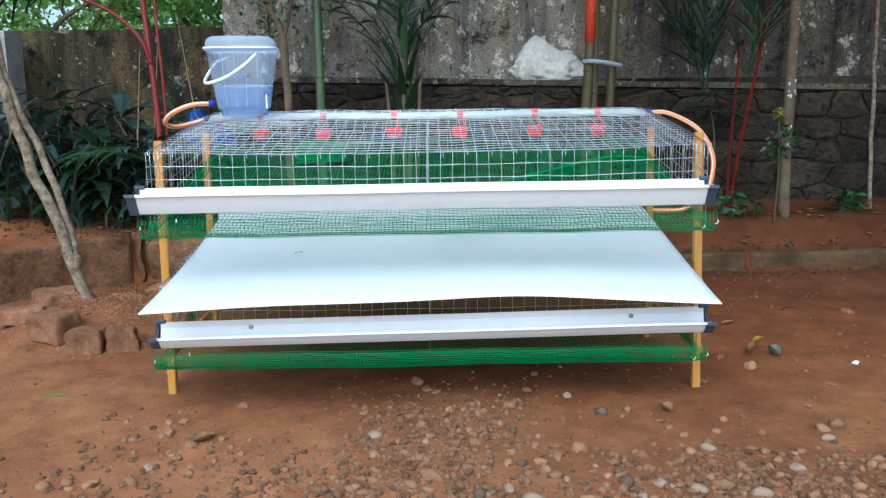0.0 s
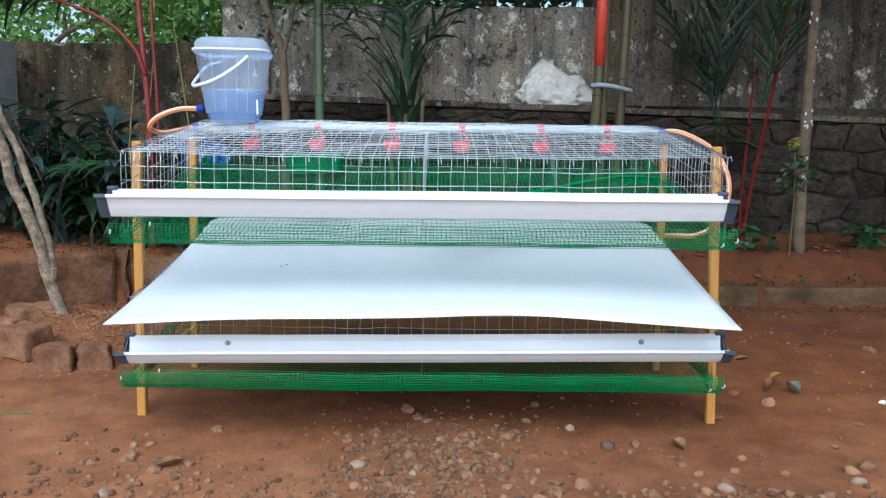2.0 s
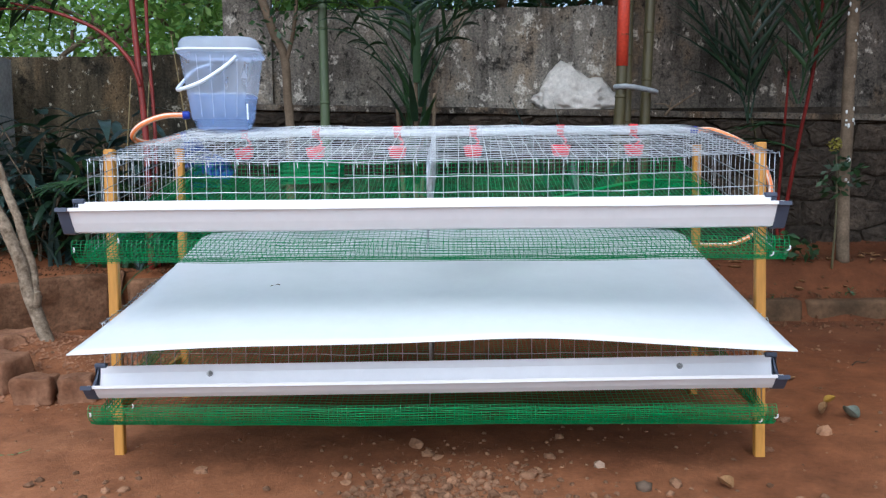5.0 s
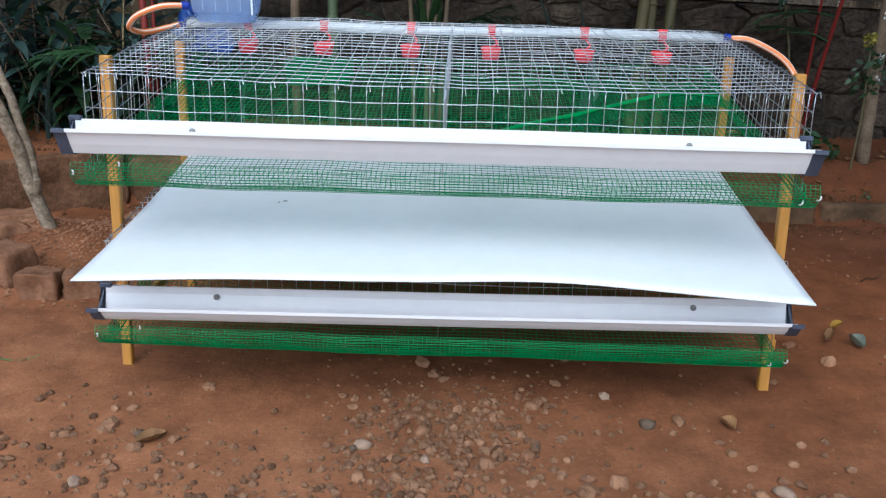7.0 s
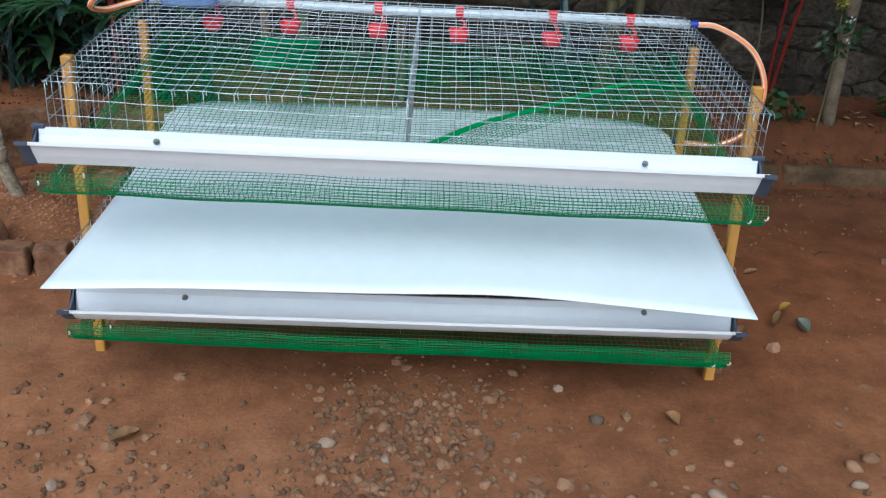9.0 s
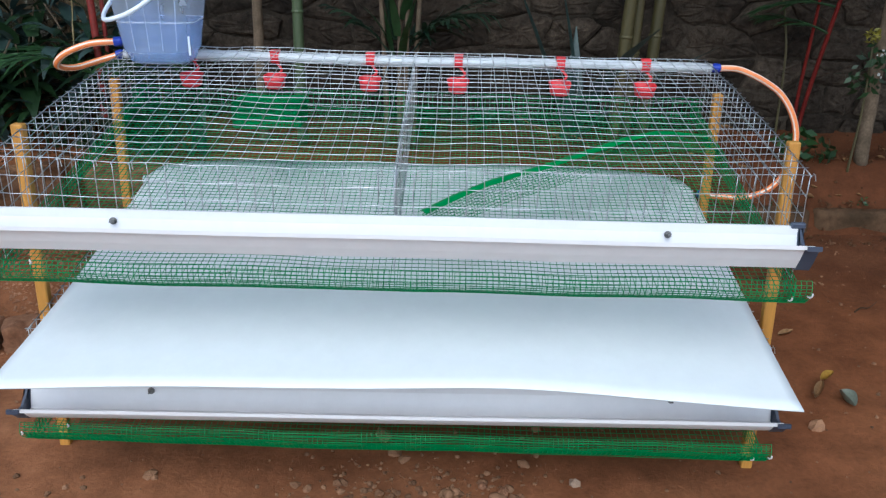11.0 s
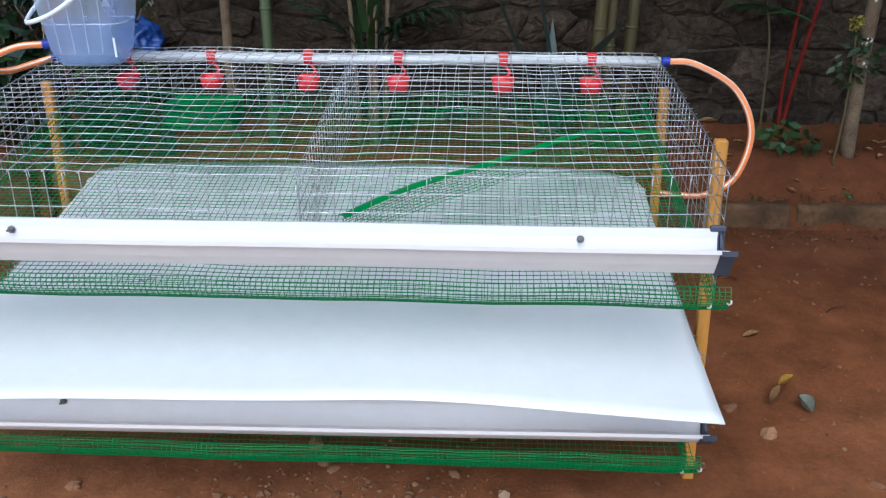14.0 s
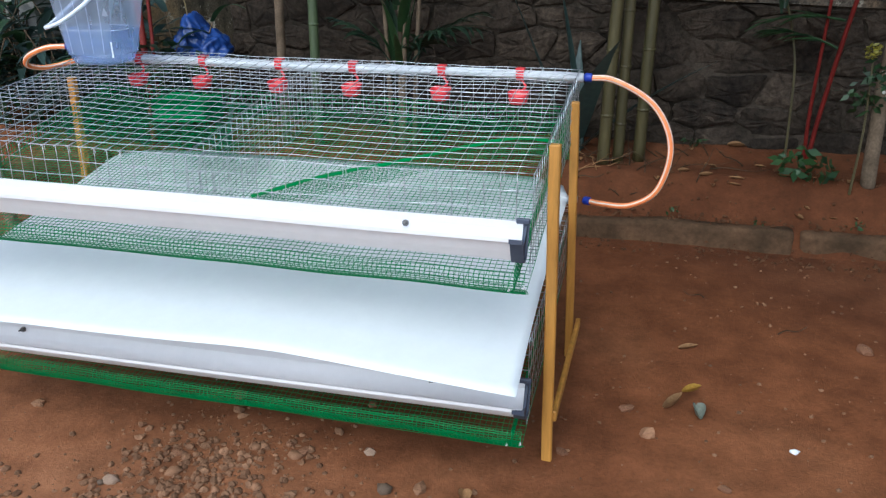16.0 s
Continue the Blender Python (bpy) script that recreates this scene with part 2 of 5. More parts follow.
HOSE_A = surface("orange_hose", (0.80, 0.22, 0.06), (0.88, 0.28, 0.09), 20, 200, 0.3, bump=0.1, depth=0.0006, coat=0.4, grain=0.025)
HOSE_B = surface("pale_hose_stripe", (0.80, 0.62, 0.50), (0.88, 0.72, 0.60), 20, 200, 0.3, bump=0.1, depth=0.0006, coat=0.4, grain=0.025)
BUCKET = clear_plastic("clear_blue_plastic", (0.78, 0.87, 1.0), 0.70, 0.08)
BUCKET_WHITE = surface("milky_plastic", (0.72, 0.77, 0.86), (0.80, 0.84, 0.90), 10, 80, 0.35, bump=0, grain=0.025)
LID = clear_plastic("milky_blue_lid", (0.82, 0.89, 1.0), 0.60, 0.05)
WATER = clear_plastic("bucket_water", (0.40, 0.61, 1.0), 0.70, 0.03)
BAG = surface("dirty_white_sack", (0.46, 0.43, 0.385), (0.62, 0.58, 0.53), 7, 60, 0.55, bump=0.3, depth=0.003)
TARP = surface("blue_plastic_sack", (0.010, 0.035, 0.16), (0.02, 0.07, 0.30), 9, 60, 0.35, bump=0.3, depth=0.003)
BARK = surface("pale_grey_bark", (0.085, 0.055, 0.032), (0.38, 0.30, 0.215), 30, 120, 0.9, bump=0.8, depth=0.005)
BARK_DARK = surface("brown_bark", (0.09, 0.065, 0.042), (0.19, 0.14, 0.095), 14, 110, 0.9, bump=0.6, depth=0.004)
LICHEN = surface("white_lichen", (0.5, 0.5, 0.48), (0.65, 0.65, 0.62), 40, 200, 0.9, bump=0.2, depth=0.001)
BAMBOO = surface("green_brown_bamboo", (0.046, 0.040, 0.014), (0.100, 0.080, 0.030), 6, 70, 0.5, bump=0.2, depth=0.002, stretch=(1, 1, 0.15))
BAMBOO_GREEN = surface("grey_green_bamboo", (0.050, 0.075, 0.034), (0.090, 0.12, 0.055), 6, 70, 0.5, bump=0.2, depth=0.002, stretch=(1, 1, 0.15))
RED_PAINT = surface("orange_red_paint", (0.48, 0.045, 0.022), (0.60, 0.065, 0.03), 12, 90, 0.5, bump=0.1, depth=0.001)
RED_STEM = surface("red_palm_stem", (0.14, 0.010, 0.008), (0.24, 0.024, 0.016), 9, 70, 0.5, bump=0.15, depth=0.001)
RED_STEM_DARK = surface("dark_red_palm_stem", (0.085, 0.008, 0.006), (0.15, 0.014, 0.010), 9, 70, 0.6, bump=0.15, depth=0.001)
ROPE = surface("grey_rag", (0.2, 0.22, 0.23), (0.36, 0.38, 0.4), 30, 200, 0.9, bump=0.4, depth=0.003)
DRY = surface("dry_leaf", (0.20, 0.10, 0.045), (0.34, 0.20, 0.09), 20, 120, 0.8, bump=0.3, depth=0.002, spread=0.35)
YELLOW = surface("yellow_leaf", (0.26, 0.13, 0.02), (0.40, 0.24, 0.04), 20, 120, 0.6, bump=0.3, depth=0.002)
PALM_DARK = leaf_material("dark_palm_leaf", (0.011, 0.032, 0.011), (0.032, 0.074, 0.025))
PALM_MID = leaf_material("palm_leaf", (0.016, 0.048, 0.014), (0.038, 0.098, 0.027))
# blue-green leaf; the pale bluish end paints in the glints on some leaves
STRAP = leaf_material("sheen_strap_leaf", (0.014, 0.034, 0.028), (0.075, 0.120, 0.115), 0.28)
# darker copy of the palm green, shade within the clumps put into its colour
SHADE_LEAF = leaf_material("shaded_green_leaf", (0.006, 0.018, 0.010), (0.020, 0.046, 0.022), 0.4)
BUSH = leaf_material("bush_leaf", (0.08, 0.20, 0.03), (0.26, 0.42, 0.09))
POST = surface("pale_cement_post", (0.32, 0.31, 0.29), (0.5, 0.48, 0.45), 8, 60, 0.9, bump=0.4, depth=0.004)


# ---- builders ----
def link_mesh(name, verts, faces, material, parent=None, label="", smooth=False):
    me = bpy.data.meshes.new(name)
    me.from_pydata([tuple(v) for v in verts], [], faces)
    for m in (material if isinstance(material, (list, tuple)) else [material]):
        me.materials.append(m)
    if smooth:
        me.polygons.foreach_set("use_smooth", [True] * len(me.polygons))
    me.update()
    ob = new(name, me)
    if parent is not None:
        ob.parent = parent
    if label:
        tagged(ob, label)
    return ob


def part(name, bm, material, parent=None, label="", smooth=False):
    me = bpy.data.meshes.new(name)
    bm.normal_update()
    bm.to_mesh(me)
    bm.free()
    for m in (material if isinstance(material, (list, tuple)) else [material]):
        me.materials.append(m)
    if smooth:
        me.polygons.foreach_set("use_smooth", [True] * len(me.polygons))
    ob = new(name, me)
    if parent is not None:
        ob.parent = parent
    if label:
        tagged(ob, label)
    return ob


def thing(name, at, label, category, group="", kind=""):
    ob = new(name)
    ob.location = at
    ob.empty_display_size = 0.05
    return tagged(ob, label, category, group, kind)


def sweep(points, radius, sides=6, verts=None, faces=None, closed=True):
    """A tube along points; radius is a number or one for each point."""
    verts = [] if verts is None else verts
    faces = [] if faces is None else faces
    pts = [Vector(p) for p in points]
    n0, k = len(verts), len(pts)
    a = None
    for i, p in enumerate(pts):
        d = (pts[min(i + 1, k - 1)] - pts[max(i - 1, 0)]).normalized()
        if a is None:
            a = d.cross(Vector((0, 0, 1)) if abs(d.z) < 0.95 else Vector((1, 0, 0)))
        a = (a - d * a.dot(d)).normalized()
        b = a.cross(d)
        r = radius[i] if isinstance(radius, (list, tuple)) else radius
        for s in range(sides):
            w = 2 * math.pi * (s + 0.5) / sides
            verts.append(p + a * (r * math.cos(w)) + b * (r * math.sin(w)))
    for i in range(k - 1):
        for s in range(sides):
            t = (s + 1) % sides
            faces.append((n0 + i * sides + s, n0 + i * sides + t, n0 + (i + 1) * sides + t, n0 + (i + 1) * sides + s))
    if closed:
        faces.append(tuple(n0 + s for s in reversed(range(sides))))
        faces.append(tuple(n0 + (k - 1) * sides + s for s in range(sides)))
    return verts, faces


def smooth_line(points, steps=8):
    """Catmull-Rom through the points."""
    p = [Vector(q) for q in points]
    p = [2 * p[0] - p[1]] + p + [2 * p[-1] - p[-2]]
    out = []
    for i in range(1, len(p) - 2):
        for s in range(steps):
            t = s / steps
            a, b, c, d = p[i - 1], p[i], p[i + 1], p[i + 2]
            out.append(0.5 * ((2 * b) + (c - a) * t + (2 * a - 5 * b + 4 * c - d) * t * t + (3 * b - a - 3 * c + d) * t ** 3))
    out.append(p[-2])
    return out


def box_bm(sx, sy, sz, bevel=0.0, segments=2):
    """A box standing on its origin."""
    bm = bmesh.new()
    bmesh.ops.create_cube(bm, size=1.0, matrix=Matrix.Translation((0, 0, sz / 2)) @ Matrix.Diagonal((sx, sy, sz, 1)))
    if bevel:
        bmesh.ops.bevel(bm, geom=list(bm.edges), offset=bevel, segments=segments, affect="EDGES", profile=0.6)
    return bm


def beam(a, b, w, d, name, material, parent, label=""):
    """A sawn wooden bar from a to b with slightly eased edges; w across x, d across the other way."""
    a, b = Vector(a), Vector(b)
    bm = box_bm(w, d, (b - a).length, 0.0025, 1)
    bmesh.ops.subdivide_edges(bm, edges=[e for e in bm.edges if e.calc_length() > 0.2], cuts=6)
    for v in bm.verts:
        v.co += 0.0015 * noise.noise_vector(v.co * 9 + a * 7)
    z = (b - a).normalized()
    y = Vector((0, 1, 0)) if abs(z.y) < 0.9 else Vector((0, 0, 1))
    x = y.cross(z).normalized()
    y = z.cross(x)
    m = Matrix((x, y, z)).transposed().to_4x4()
    bmesh.ops.transform(bm, matrix=Matrix.Translation(a) @ m, verts=bm.verts)
    return part(name, bm, material, parent, label)


# ---- ground, kerb, walls ----
def kerb_y(x):
    return 1.40 - 0.85 * max(0.0, -1.3 - x)


def smoothstep(a, b, v):
    t = min(1.0, max(0.0, (v - a) / (b - a)))
    return t * t * (3 - 2 * t)


def kerb_top(x):
    return 0.125 + 0.125 * smoothstep(0.6, -1.0, x)


def ground_height(x, y):
    h = 0.045 * smoothstep(0.2, 1.35, y)
    h += 0.11 * math.exp(-((x + 1.30) / 0.26) ** 2 - ((y - 0.72) / 0.26) ** 2)
    k = kerb_y(x)
    if y > k:
        bed = kerb_top(x) - 0.012 + (0.275 - kerb_top(x)) * smoothstep(0.02, 0.26, y - k) + 0.05 * smoothstep(0.38, 0.56, y - k)
        h = h + (bed - h) * smoothstep(0.0, 0.03, y - k)
    p = Vector((x, y, 0))
    h += 0.012 * noise.noise(p * 1.7) + 0.005 * noise.noise(p * 7) + 0.0022 * noise.noise(p * 26)
    far = max(abs(x), abs(y))
    return h * smoothstep(9, 4, far) if far > 4 else h


def axis(lo, hi, step, far):
    mid = list(np.arange(lo, hi + 1e-6, step))
    out, s, v = [], step, hi
    while v < far:
        s *= 1.6
        v += s
        out.append(v)
    lows, s, v = [], step, lo
    while v > -far:
        s *= 1.6
        v -= s
        lows.append(v)
    return lows[::-1] + mid + out


def build_ground():
    xs, ys = axis(-2.6, 2.6, 0.025, 70), axis(-1.3, 2.1, 0.025, 70)
    verts = [(x, y, ground_height(x, y)) for y in ys for x in xs]
    w = len(xs)
    faces = [(j * w + i, j * w + i + 1, (j + 1) * w + i + 1, (j + 1) * w + i) for j in range(len(ys) - 1) for i in range(w - 1)]
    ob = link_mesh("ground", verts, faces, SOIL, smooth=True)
    tagged(ob, "damp reddish-brown bare soil yard with a raised bed", "ground", kind="structure")


def rough_block(sx, sy, sz, bevel, amount, seed, cuts=3):
    bm = box_bm(sx, sy, sz, bevel, 2)
    bmesh.ops.subdivide_edges(bm, edges=[e for e in bm.edges if e.calc_length() > max(sx, sy, sz) * 0.35], cuts=cuts, use_grid_fill=True)
    s = Vector((seed * 3.1, seed * 1.7, seed * 0.9))
    for v in bm.verts:
        v.co += amount * noise.noise_vector(v.co * (2.2 / max(sx, sy, sz)) + s) + 0.35 * amount * noise.noise_vector(v.co * (9 / max(sx, sy, sz)) + s)
    return bm


def build_kerb():
    root = tagged(new("kerb"), "low muddy laterite kerb holding a raised bed", "kerb", kind="structure")
    cuts = [-2.5, -1.90, -1.33, -1.30, 0.02, 1.42, 2.7]
    for i in range(len(cuts) - 1):
        a, b = cuts[i] + 0.006, cuts[i + 1] - 0.006
        pa, pb = Vector((a, kerb_y(a), 0)), Vector((b, kerb_y(b), 0))
        xm = (a + b) / 2
        bm = rough_block((pb - pa).length, 0.085, kerb_top(xm) + 0.06, 0.022, 0.034, i + 2, 8)
        d = (pb - pa).normalized()
        turn = Matrix.Rotation(math.atan2(d.y, d.x), 4, "Z")
        mid = (pa + pb) / 2
        bmesh.ops.transform(bm, matrix=Matrix.Translation((mid.x, mid.y + 0.035, -0.06)) @ turn, verts=bm.verts)
        part("kerb_block", bm, KERB_RED if xm < -0.4 else KERB, root, smooth=True)


def plaster_wall(name, x0, x1, y0, y1, z0, z1, material, label, rag=0.01):
    bm = bmesh.new()
    nx, nz = max(2, int((x1 - x0) / 0.08)), max(2, int((z1 - z0) / 0.08))
    bmesh.ops.create_cube(bm, size=1.0, matrix=Matrix.Translation(((x0 + x1) / 2, (y0 + y1) / 2, (z0 + z1) / 2)) @ Matrix.Diagonal((x1 - x0, y1 - y0, z1 - z0, 1)))
    bmesh.ops.subdivide_edges(bm, edges=[e for e in bm.edges if abs(e.verts[0].co.x - e.verts[1].co.x) > 0.5 * (x1 - x0)], cuts=nx, use_grid_fill=True)
    bmesh.ops.subdivide_edges(bm, edges=[e for e in bm.edges if abs(e.verts[0].co.z - e.verts[1].co.z) > 0.5 * (z1 - z0)], cuts=nz, use_grid_fill=True)
    for v in bm.verts:
        c = v.co
        v.co.y += rag * 0.7 * noise.noise(c * 3.1)
        if c.z > z1 - 0.01:
            v.co.z += rag * 1.4 * noise.noise(c * 5.3)
    ob = part(name, bm, material)
    return tagged(ob, label, "wall", kind="structure")


def build_walls():
    plaster_wall("wall_north", -1.02, 0.80, 2.02, 2.24, 0.2, 1.385, PLASTER, "old grey plastered wall blackened by mould")
    plaster_wall("wall_north_tall", 0.80, 4.5, 2.035, 2.24, 0.2, 2.1, PLASTER_TALL, "taller dark mouldy plastered wall")
    plaster_wall("wall_north_low", -5.0, -1.02, 2.20, 2.36, 0.1, 1.215, PLASTER_LOW, "lower brown mould-stained boundary wall")
    plaster_wall("pillar", -1.02, -0.80, 1.985, 2.02, 0.92, 2.0, PLASTER, "pale lichen-blotched wall pillar", 0.006)
    plaster_wall("gate_post", -2.24, -2.07, 1.93, 2.10, 0.1, 1.19, POST, "pale weathered cement post by the low wall", 0.006)
    # rubble plinth with a cement ledge
    root = tagged(new("wall_plinth"), "dark rubble stone plinth with cement ledge under the wall", "wall", kind="structure")
    bm = box_bm(5.6, 0.10, 0.80, 0.0)
    bmesh.ops.transform(bm, matrix=Matrix.Translation((1.78, 2.0, 0.12)), verts=bm.verts)
    part("mortar_core", bm, MORTAR, root)
    # ledge follows the slight fall to the east
    vs, fs, xs = [], [], np.arange(-1.02, 4.58, 0.08)
    for x in xs:
        z = 0.934 - 0.026 * x
        j = 0.004 * noise.noise(Vector((x * 4, 0, 0)))
        k = 0.006 * noise.noise(Vector((x * 6, 3, 0)))
        for y, dz in ((1.925 + k, -0.028 + j), (1.92 + k, -0.004), (1.93 + k, 0.0 + j), (2.03, 0.004), (2.03, -0.028)):
            vs.append((x, y, z + dz))
    for i in range(len(xs) - 1):
        for s in range(5):
            t = (s + 1) % 5
            fs.append((i * 5 + s, i * 5 + t, (i + 1) * 5 + t, (i + 1) * 5 + s))
    link_mesh("ledge", vs, fs, PLASTER_TALL, root, "weathered cement ledge")
    return root


def clipped(poly, nx, nz, d):
    """The part of a polygon where nx * x + nz * z < d."""
    out = []
    for i, p in enumerate(poly):
        q = poly[(i + 1) % len(poly)]
        a, b = nx * p[0] + nz * p[1] - d, nx * q[0] + nz * q[1] - d
        if a < 0:
            out.append(p)
        if (a < 0) != (b < 0):
            t = a / (a - b)
            out.append((p[0] + (q[0] - p[0]) * t, p[1] + (q[1] - p[1]) * t))
    return out


def build_rubble(root):
    """Random rubble: irregular stones fitted together, with mortar showing between them."""
    r, seeds = random.Random(5), []
    for j in range(-1, 7):
        x = -1.2 + 0.1 * (j % 2)
        while x < 3.35:
            w = r.choice((0.10, 0.15, 0.20, 0.26, 0.31)) * r.uniform(0.85, 1.15)
            seeds.append((x + w / 2, 0.20 + 0.118 * j + r.uniform(-0.035, 0.035)))
            x += w
    tall = 1.9
    for sx, sz in seeds:
        poly = [(sx - 0.3, sz - 0.2), (sx + 0.3, sz - 0.2), (sx + 0.3, sz + 0.2), (sx - 0.3, sz + 0.2)]
        for ox, oz in seeds:
            if (ox, oz) != (sx, sz) and abs(ox - sx) < 0.6 and abs(oz - sz) < 0.4:
                nx, nz = ox - sx, (oz - sz) * tall * tall
                poly = clipped(poly, nx, nz, (nx * (ox + sx) + nz * (oz + sz)) / 2)
        top = 0.900 - 0.026 * sx
        poly = clipped(clipped(poly, 0, 1, top), 0, -1, -0.13)
        poly = clipped(clipped(poly, -1, 0, 1.03), 1, 0, 3.2)
        if len(poly) < 3:
            continue
        cx, cz = sum(p[0] for p in poly) / len(poly), sum(p[1] for p in poly) / len(poly)
        gap = r.choice((0.001, 0.003, 0.007))
        ring = []
        for i, a in enumerate(poly):
            b = poly[(i + 1) % len(poly)]
            for t in ((0.07, 0.35, 0.65, 0.93) if math.dist(a, b) > 0.05 else (0.5,)):
                px, pz = a[0] + (b[0] - a[0]) * t, a[1] + (b[1] - a[1]) * t
                d = math.hypot(px - cx, pz - cz) + 1e-6
                k = max(0.3, 1 - (gap + r.uniform(-0.003, 0.008)) / d)
                ring.append((cx + (px - cx) * k, cz + (pz - cz) * k))
        m, proud = len(ring), r.uniform(0.0, 0.022)
        tx, tz = r.uniform(-0.06, 0.06), r.uniform(-0.10, 0.06)
        face = lambda px, pz, lift: 1.949 - lift - proud + tx * (px - cx) + tz * (pz - cz)
        vs = [(px, 1.962, pz) for px, pz in ring]
        vs += [(px, face(px, pz, r.uniform(-0.006, 0.002)), pz) for px, pz in ring]
        vs += [(cx + (px - cx) * 0.80, face(px, pz, r.uniform(0.001, 0.009)), cz + (pz - cz) * 0.78) for px, pz in ring]
        vs += [(cx + (px - cx) * 0.42, face(px, pz, r.uniform(0.003, 0.012)), cz + (pz - cz) * 0.40) for px, pz in ring]
        vs.append((cx, face(cx, cz, 0.007), cz))
        fs = []
        for i in range(m):
            k = (i + 1) % m
            for q in range(3):
                fs.append((q * m + i, q * m + k, (q + 1) * m + k, (q + 1) * m + i))
            fs.append((3 * m + i, 3 * m + k, 4 * m))
        link_mesh("stone", vs, fs, RUBBLE, root)


build_ground()
build_kerb()
PLINTH = build_walls()


# ---- the two-tier cage ----
CELL = 0.0312
XL, XR = -0.722, 0.706


def top_sag(x, y):
    """Unevenness of the hand-bent wire."""
    p = Vector((x, y, 0.3))
    u = (x - XL) / (XR - XL)
    return -0.010 * math.sin(math.pi * u) * smoothstep(0.3, -0.1, y) + 0.005 * noise.noise(p * 4.5) + 0.002 * noise.noise(p * 13)


class Tier:
    def __init__(self, dy, dz):
        self.dy, self.dz = dy, dz

    def top(self, x, y):
        v = (y + 0.135) / 0.70
        return Vector((x, y + self.dy, 0.684 + 0.096 * v + 0.003 * math.sin(math.pi * min(1, max(0, v))) + top_sag(x, y) + self.dz))

    def floor(self, x, y):
        v = (y + 0.20) / 0.775
        w = 0.004 * noise.noise(Vector((x * 5, y * 5, self.dz)))
        return Vector((x, y + self.dy, 0.476 + 0.165 * v + w + self.dz))


def mesh_panel(point, us, vs, r, samples_u, samples_v, sides=4, stray=0.0):
    """Welded wire along both directions of the surface point(u, v)."""
    verts, faces = [], []
    u0, u1, v0, v1 = us[0], us[-1], vs[0], vs[-1]
    for i, u in enumerate(us):
        pts = [point(u, v0 - stray + (v1 - v0 + 2 * stray) * k / samples_v) for k in range(samples_v + 1)]
        sweep(pts, r, sides, verts, faces)
    for v in vs:
        pts = [point(u0 - stray + (u1 - u0 + 2 * stray) * k / samples_u, v) + Vector((0, 0, 0.6 * r)) for k in range(samples_u + 1)]
        sweep(pts, r, sides, verts, faces)
    return verts, faces


def steps(a, b, d):
    n = max(1, round((b - a) / d))
    return [a + (b - a) * i / n for i in range(n + 1)]


def wobble(p, a=0.0022, f=14.0):
    return p + a * noise.noise_vector(p * f)


